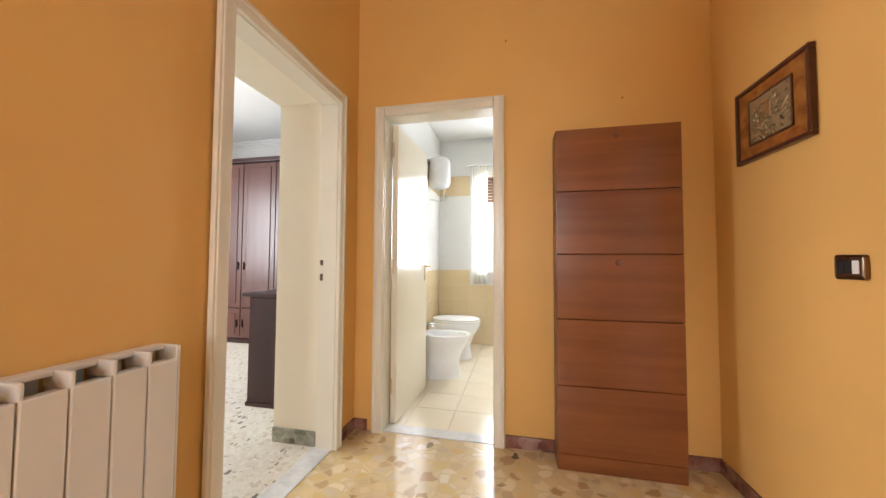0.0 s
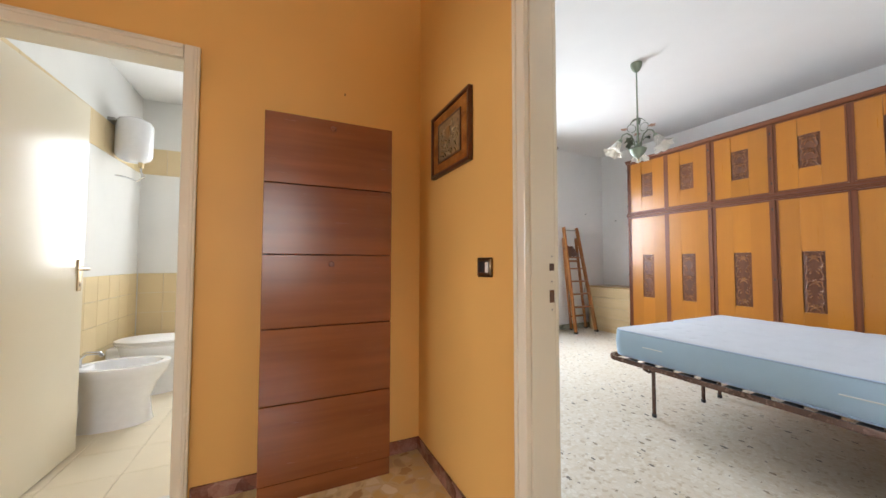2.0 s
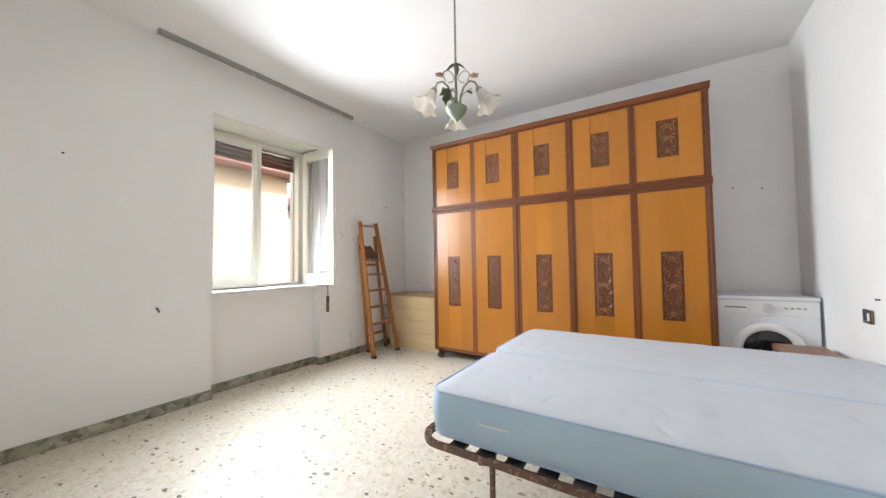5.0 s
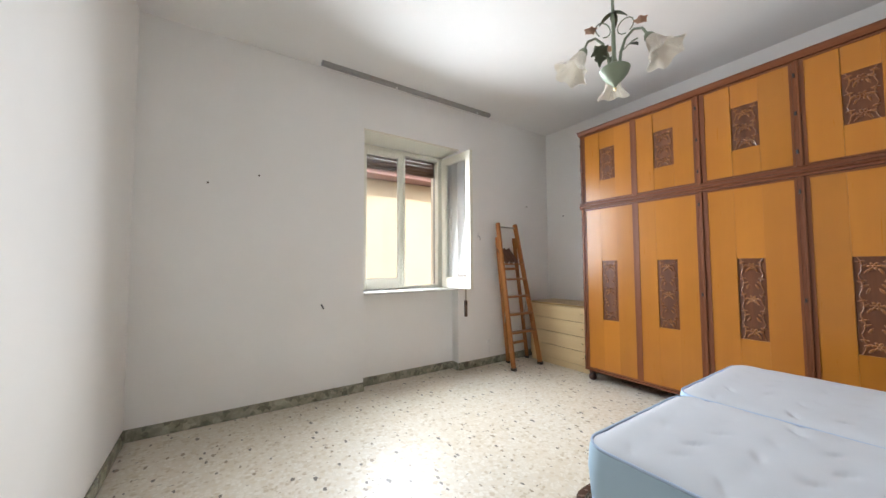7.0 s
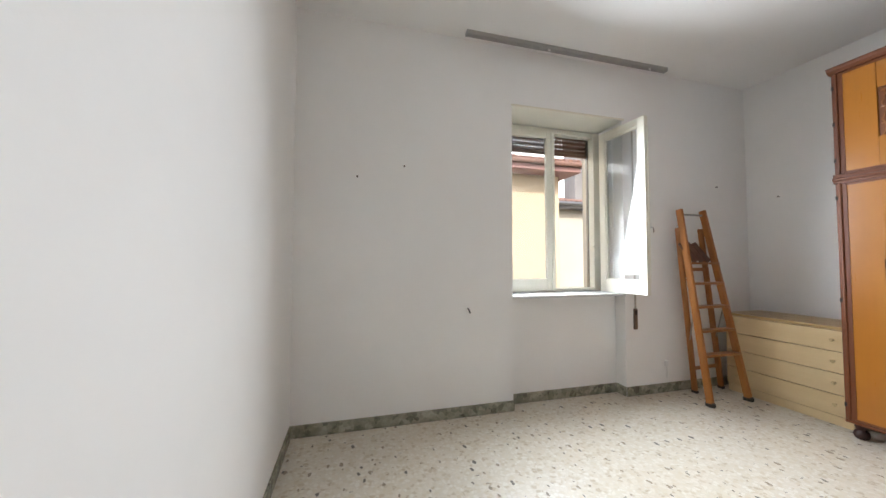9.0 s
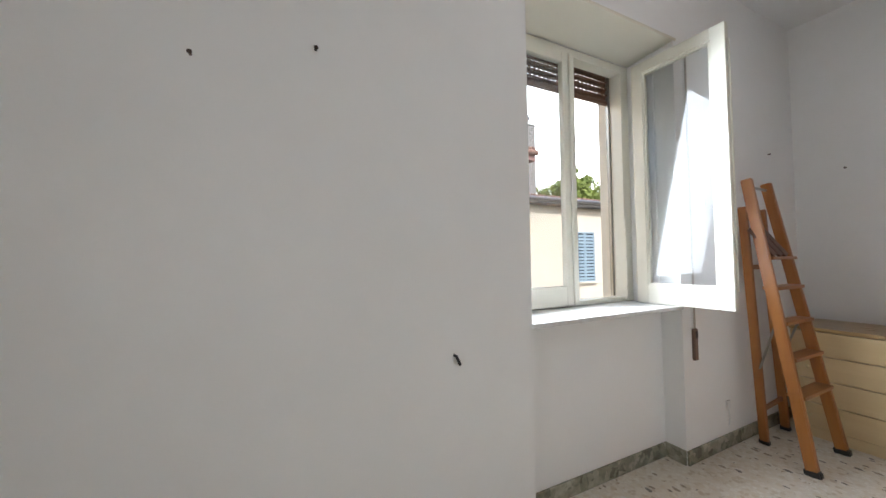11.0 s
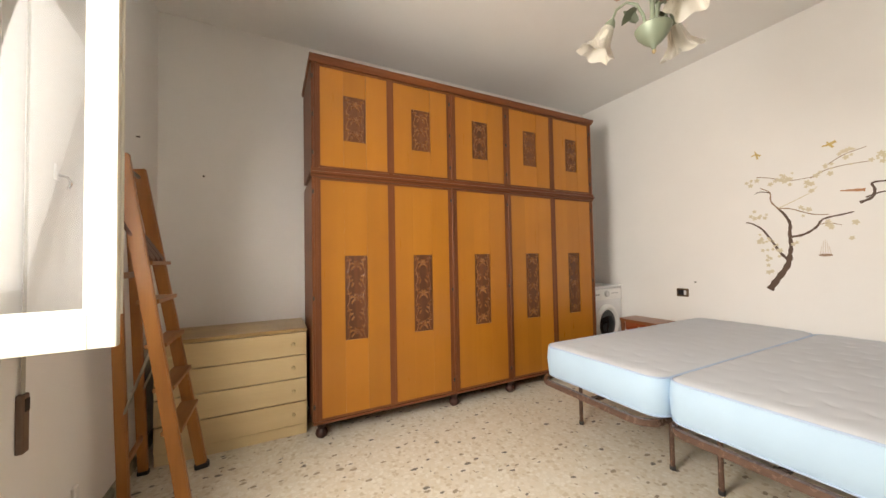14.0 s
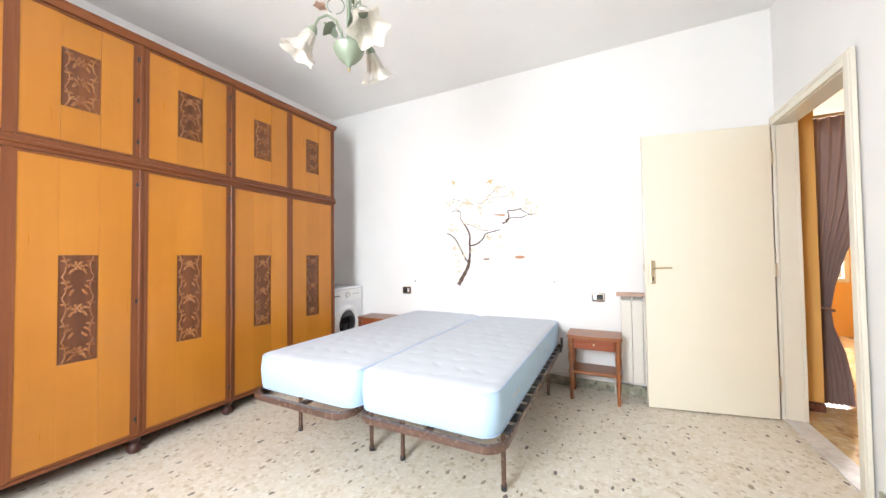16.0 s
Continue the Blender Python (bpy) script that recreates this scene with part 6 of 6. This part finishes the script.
def relief_picture():
    """Local: looks to -y, back at 0, centre at the origin."""
    top = thing("picture", "small framed relief picture in dark carved wood", "picture", pose(1.05, 1.983, 1.705, 0, 0, -90))
    w, h = 0.42, 0.335
    bm = bmesh.new()
    for row in ((-w / 2, w / 2, h / 2 - 0.018, h / 2), (-w / 2, w / 2, -h / 2, -h / 2 + 0.018), (-w / 2, -w / 2 + 0.018, -h / 2 + 0.018, h / 2 - 0.018), (w / 2 - 0.018, w / 2, -h / 2 + 0.018, h / 2 - 0.018)):
        box(row[0], row[1], -0.024, 0.0, row[2], row[3], 0.003, 1, bm=bm)
    part("frame", bm, FRAMEWOOD, top, "thin dark wooden frame")
    part("mount", box(-w / 2 + 0.018, w / 2 - 0.018, -0.014, -0.002, -h / 2 + 0.018, h / 2 - 0.018), PICTURE_GILT, top, "varnished amber wooden mount")
    part("inner_edge", boxes([(-0.125, 0.125, -0.019, -0.0145, 0.093, 0.101), (-0.125, 0.125, -0.019, -0.0145, -0.101, -0.093), (-0.125, -0.117, -0.019, -0.0145, -0.093, 0.093), (0.117, 0.125, -0.019, -0.0145, -0.093, 0.093)]), FRAMEWOOD, top)
    part("scene_panel", box(-0.117, 0.117, -0.017, -0.0145, -0.093, 0.093), PICTURE_DARK, top, "dark relief scene")
    rnd = random.Random(21)
    bm = bmesh.new()
    for i in range(46):
        x, z = rnd.uniform(-0.10, 0.10), rnd.uniform(-0.085, 0.03) + (0.04 if rnd.random() < 0.2 else 0)
        m = Matrix.Translation((x, -0.018, z)) @ Matrix.Rotation(rnd.uniform(0, 3.1), 4, "Y") @ Matrix.Diagonal((rnd.uniform(0.008, 0.022), 0.005, rnd.uniform(0.004, 0.009), 1))
        bmesh.ops.create_uvsphere(bm, u_segments=8, v_segments=5, radius=1.0, matrix=m)
    box(-0.02, 0.015, -0.022, -0.015, -0.01, 0.06, 0.003, 1, bm=bm)
    box(-0.035, 0.03, -0.023, -0.015, 0.052, 0.062, 0.003, 1, bm=bm)
    part("relief", bm, RELIEF, top, "dull brass relief shapes", True)
    return top


relief_picture()

corridor_window = thing("window_3", "white painted window at the corridor end", "window", pose(-0.1, -3.05, 0.75))
tagged(corridor_window, kind="structure")
for x0, x1 in ((-0.65, -0.59), (-0.03, 0.03), (0.59, 0.65)):
    part("frame_bar", box(x0, x1, -0.03, 0.03, 0, 1.6, 0.004, 1), WINDOW_PAINT, corridor_window)
for z0, z1 in ((0, 0.06), (1.54, 1.6)):
    part("frame_bar", box(-0.59, 0.59, -0.028, 0.028, z0, z1, 0.004, 1), WINDOW_PAINT, corridor_window)


def tied_curtain(left, y, top_z):
    """A mauve curtain gathered to one side; its free edge is drawn in at the tie."""
    bm = bmesh.new()
    free = [(top_z, 0.30), (1.9, 0.36), (1.5, 0.47), (1.17, 0.62), (0.92, 0.685), (0.74, 0.715), (0.60, 0.70), (0.40, 0.64), (0.2, 0.61), (0.015, 0.60)]
    n = 72
    rows = []
    for z, edge in free:
        tight = (left - edge) / (left - free[0][1])
        rows.append([bm.verts.new((left + (edge - left) * i / n, y + (0.012 + 0.022 * (1 - tight)) * math.sin(i / n * 50 + 0.4 * z), z)) for i in range(n + 1)])
    for p, q in zip(rows, rows[1:]):
        for i in range(n):
            bm.faces.new((p[i], p[i + 1], q[i + 1], q[i]))
    return bm


drawn = thing("curtain", "mauve brown curtain tied back beside the corridor wall", "curtain")
part("cloth", tied_curtain(0.825, 0.10, 2.22), cloth("mauve_cloth", (0.42, 0.30, 0.27)), drawn, "", True)
part("tie", tube([(0.83, 0.05, 0.77), (0.77, 0.045, 0.735), (0.71, 0.07, 0.725), (0.70, 0.10, 0.725), (0.72, 0.14, 0.73), (0.83, 0.15, 0.77)], 0.012, 8), cloth("mauve_tie", (0.30, 0.20, 0.18)), drawn, "mauve tie-back cord", True)
part("rod", tube([(0.835, 0.10, 2.235), (-1.02, 0.10, 2.235)], 0.012, 10), GILT, drawn, "gilt curtain rod", True)


# ---- bathroom ----
def tiles_on_wall(name, label, u0, u1, z0, z1, at, size, height, material, turn, holes=()):
    """One wall field of glazed tiles; u runs along the wall at the distance at. turn: 0 looks to -y, 90 to +x, -90 to -x."""
    top = thing(name, label, "wall tiles")
    tagged(top, kind="structure")
    n, rows = round((u1 - u0) / size), round((z1 - z0) / height)
    w, h = (u1 - u0) / n, (z1 - z0) / rows
    me = mesh_of("tile", box(-w / 2 + 0.0012, w / 2 - 0.0012, -0.006, 0, -h / 2 + 0.0012, h / 2 - 0.0012, 0.001, 1), material)
    for i in range(n):
        for j in range(rows):
            u, z = u0 + w * (i + 0.5), z0 + h * (j + 0.5)
            if any(p < u + w / 2 and u - w / 2 < q and c < z + h / 2 and z - h / 2 < d for p, q, c, d in holes):
                continue
            ob = new("tile", me)
            ob.parent = top
            ob.matrix_basis = pose(u, at, z) if turn == 0 else pose(at, u, z, 0, 0, turn)
    return top


bath_hole = [(-0.57, 0.45, 0.93, 2.34)]
tiles_on_wall("bathroom_tiles_lower", "tan glazed wall tiles below the window", -1.015, 1.03, 0.0, 0.98, 4.86, 0.2, 0.2, TANTILE, 0, bath_hole)
tiles_on_wall("bathroom_tiles_band", "tan glazed tile band above white tiles", -1.015, 1.03, 1.98, 2.25, 4.86, 0.2, 0.27, TANTILE, 0, bath_hole)
tiles_on_wall("bathroom_tiles_side", "tan glazed wall tiles behind the bidet and toilet", 2.54, 4.85, 0.0, 0.98, -1.025, 0.2, 0.2, TANTILE, 90)
tiles_on_wall("bathroom_tiles_side_band", "tan glazed tile band above white tiles", 2.54, 4.85, 1.98, 2.25, -1.025, 0.2, 0.27, TANTILE, 90)
tiles_on_wall("bathroom_tiles_far_side", "tan glazed wall tiles on the far side", 2.54, 4.85, 0.0, 0.98, 1.042, 0.2, 0.2, TANTILE, -90)
tiles_on_wall("bathroom_tiles_far_band", "tan glazed tile band above white tiles", 2.54, 4.85, 1.98, 2.25, 1.042, 0.2, 0.27, TANTILE, -90)


def wc(m, bidet):
    """Local: back at x 0, bowl to +x."""
    label = "white porcelain bidet with a chrome tap" if bidet else "white porcelain toilet with a closed lid"
    top = thing("bidet" if bidet else "toilet", label, "bidet" if bidet else "toilet", m)
    h = 0.40
    rings = [(0.26, 0, 0.0, 0.225, 0.135), (0.26, 0, 0.05, 0.215, 0.125), (0.26, 0, 0.16, 0.205, 0.118), (0.28, 0, 0.26, 0.225, 0.135), (0.30, 0, 0.34, 0.262, 0.172), (0.305, 0, 0.385, 0.272, 0.182), (0.305, 0, h, 0.268, 0.178)]
    rings += [(0.305, 0, h, 0.225, 0.14), (0.305, 0, h - 0.02, 0.21, 0.128), (0.305, 0, h - 0.10, 0.15, 0.095), (0.305, 0, h - 0.13, 0.05, 0.04)]
    part("bowl", loft(rings, 32), PORCELAIN, top, "white glazed bowl", True)
    part("pedestal_back", box(0.0, 0.14, -0.10, 0.10, 0.0, h - 0.005, 0.02, 3), PORCELAIN, top, "", True)
    if bidet:
        tap = part("tap", tube([(0.09, 0, h - 0.01), (0.09, 0, h + 0.05), (0.12, 0, h + 0.085), (0.19, 0, h + 0.08), (0.205, 0, h + 0.06)], 0.012, 10), CHROME, top, "chrome mixer tap", True)
        part("tap_lever", tube([(0.09, 0, h + 0.06), (0.075, 0, h + 0.10), (0.05, 0, h + 0.12)], 0.006, 8), CHROME, tap, "", True)
    else:
        part("seat", loft([(0.30, 0, h + 0.002, 0.272, 0.184), (0.30, 0, h + 0.018, 0.275, 0.187), (0.30, 0, h + 0.024, 0.268, 0.18)], 32), WHITEPLASTIC, top, "white seat", True)
        part("lid", loft([(0.295, 0, h + 0.026, 0.27, 0.182), (0.295, 0, h + 0.042, 0.272, 0.184), (0.295, 0, h + 0.052, 0.25, 0.165)], 32), WHITEPLASTIC, top, "closed white lid", True)
        part("seat_hinge", tube([(0.05, -0.08, h + 0.03), (0.05, 0.08, h + 0.03)], 0.012, 8), CHROME, top)
    return top


wc(pose(-0.99, 3.56, 0, 0, 0, 0), True)
wc(pose(-0.97, 4.20, 0, 0, 0, 0), False)


def water_heater():
    top = thing("water_heater", "white wall-hung electric water heater with a drain hose", "water heater", pose(-0.885, 4.25, 1.955))
    part("tank", lathe([(0.07, 0.0), (0.11, 0.025), (0.126, 0.055), (0.126, 0.315), (0.11, 0.35), (0.07, 0.37)], 28), ENAMEL, top, "white enamelled tank", True)
    part("bracket", box(-0.14, -0.09, -0.12, 0.12, 0.30, 0.325), STEEL, top)
    part("hose", tube([(0.05, 0, 0.0), (0.05, 0, -0.08), (0.08, -0.02, -0.13), (0.03, -0.02, -0.17), (-0.05, 0, -0.14), (-0.12, 0, -0.13)], 0.008, 8), CHROME, top, "braided hose", True)
    part("valve", box(0.035, 0.065, -0.02, 0.02, -0.05, -0.005, 0.004, 1), BRASS, top)
    return top


water_heater()
bath_window = thing("window_4", "white bathroom window with a brown blind outside", "window", pose(-0.06, 4.93, 0.95))
tagged(bath_window, kind="structure")
for x0, x1 in ((-0.47, -0.42), (-0.16, -0.10), (0.42, 0.47)):
    part("frame_bar", box(x0, x1, -0.03, 0.03, 0, 1.35, 0.004, 1), WINDOW_PAINT, bath_window)
for z0, z1 in ((0, 0.06), (1.29, 1.35)):
    part("frame_bar", box(-0.42, 0.42, -0.028, 0.028, z0, z1, 0.004, 1), WINDOW_PAINT, bath_window)
bm = bmesh.new()
for i in range(8):
    box(-0.42, 0.42, 0.036, 0.046, 0.95 + i * 0.042, 0.95 + i * 0.042 + 0.036, bm=bm)
part("blind", bm, SHUTTER, bath_window, "brown slatted blind")
part("sill", box(-0.50, 0.50, -0.10, -0.03, -0.03, -0.002, 0.003, 1), PALE_MARBLE, bath_window)


def curtain(x0, x1, y, z0, z1):
    """A gathered sheer curtain."""
    bm = bmesh.new()
    n = 60
    cols = []
    for i in range(n + 1):
        t = i / n
        x = x0 + (x1 - x0) * t
        cols.append([bm.verts.new((x, y + 0.018 * math.sin(t * 38) * (0.4 + 0.6 * k), z1 + (z0 - z1) * k)) for k in (0, 0.3, 0.65, 1.0)])
    for a, b in zip(cols, cols[1:]):
        for k in range(3):
            bm.faces.new((a[k], b[k], b[k + 1], a[k + 1]))
    return bm


drape = thing("curtain", "sheer cream curtain hanging beside the bathroom window", "curtain")
part("cloth", curtain(-0.57, -0.37, 4.80, 0.80, 2.36), CURTAIN, drape, "", True)
part("rod", tube([(-0.63, 4.80, 2.37), (0.48, 4.80, 2.37)], 0.009, 8), WHITEPLASTIC, drape, "white curtain rod")


# ---- side room ----
def dark_wardrobe():
    top = thing("wardrobe", "dark walnut wardrobe with panelled doors and drawers", "wardrobe", pose(-3.37, 4.18, 0))
    part("body", boxes([(-1.2, 1.3, 0.03, 0.62, 0.06, 2.40)]), WALNUT, top)
    part("cornice", box(-1.24, 1.34, -0.03, 0.64, 2.401, 2.46, 0.01, 2), MAHOGANY, top, "dark cornice")
    part("plinth", box(-1.2, 1.3, 0.01, 0.6, 0.0, 0.059), MAHOGANY, top)
    for i in range(5):
        x = -1.2 + 0.5 * i
        for z0, z1, nm in ((0.47, 2.39, "door"), (0.07, 0.45, "drawer")):
            face = part(nm, box(x + 0.004, x + 0.496, 0.0, 0.028, z0, z1, 0.004, 1), WALNUT, top, "walnut " + nm + " front")
            part("panel", box(x + 0.07, x + 0.43, -0.008, -0.0005, z0 + 0.06, z1 - 0.06, 0.006, 2), WALNUT, face)
            zk = 1.02 if nm == "door" else 0.26
            part("pull", box(x + (0.45 if i % 2 else 0.04), x + (0.46 if i % 2 else 0.05), -0.022, -0.001, zk - 0.05, zk + 0.05, 0.003, 1), BLACK, face, "dark iron pull")
    return top


dark_wardrobe()
desk = thing("writing_desk", "dark mahogany writing desk seen from its end", "desk", pose(-1.84, 2.885, 0))
part("desktop", box(-0.19, 0.36, -0.345, 0.9, 0.81, 0.84, 0.005, 2), MAHOGANY, desk, "dark mahogany top")
part("pedestal", box(-0.13, 0.33, -0.33, 0.10, 0.03, 0.809, 0.004, 1), MAHOGANY, desk, "dark drawer pedestal")
part("plinth", box(-0.14, 0.34, -0.335, 0.105, 0.0, 0.029), MAHOGANY, desk)
part("end_panel", box(-0.13, 0.33, 0.84, 0.87, 0.0, 0.809, 0.003, 1), MAHOGANY, desk)
cable = new("cable", mesh_of("cable", tube([(-1.77, 2.60, 0.845), (-1.71, 2.62, 0.855), (-1.65, 2.66, 0.88), (-1.61, 2.73, 0.846)], 0.005, 6), WHITEPLASTIC, True))
tagged(cable, "white cable lying on the dark desk", "cable")
# unseen window frame, added around the side room's fill lamp
added_window = thing("window_5", "white painted side room window, unseen and added for light", "window", pose(-4.70, 2.2, 0.85))
tagged(added_window, kind="structure")
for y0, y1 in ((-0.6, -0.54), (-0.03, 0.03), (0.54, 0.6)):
    part("frame_bar", box(-0.03, 0.03, y0, y1, 0, 1.5, 0.004, 1), WINDOW_PAINT, added_window)
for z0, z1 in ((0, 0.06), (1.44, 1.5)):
    part("frame_bar", box(-0.028, 0.028, -0.54, 0.54, z0, z1, 0.004, 1), WINDOW_PAINT, added_window)

# ---- bathroom floor tiles ----
floor_tiles = thing("bathroom_floor_tiles", "glossy cream floor tiles", "floor tiles")
tagged(floor_tiles, kind="structure")
tile_mesh = mesh_of("floor_tile", box(-0.1485, 0.1485, -0.1485, 0.1485, -0.006, 0.0, 0.0012, 1), CREAMTILE)
for i in range(7):
    for j in range(8):
        ob = new("floor_tile", tile_mesh)
        ob.parent = floor_tiles
        ob.location = (-0.877 + i * 0.30, 2.675 + j * 0.30, 0.0)
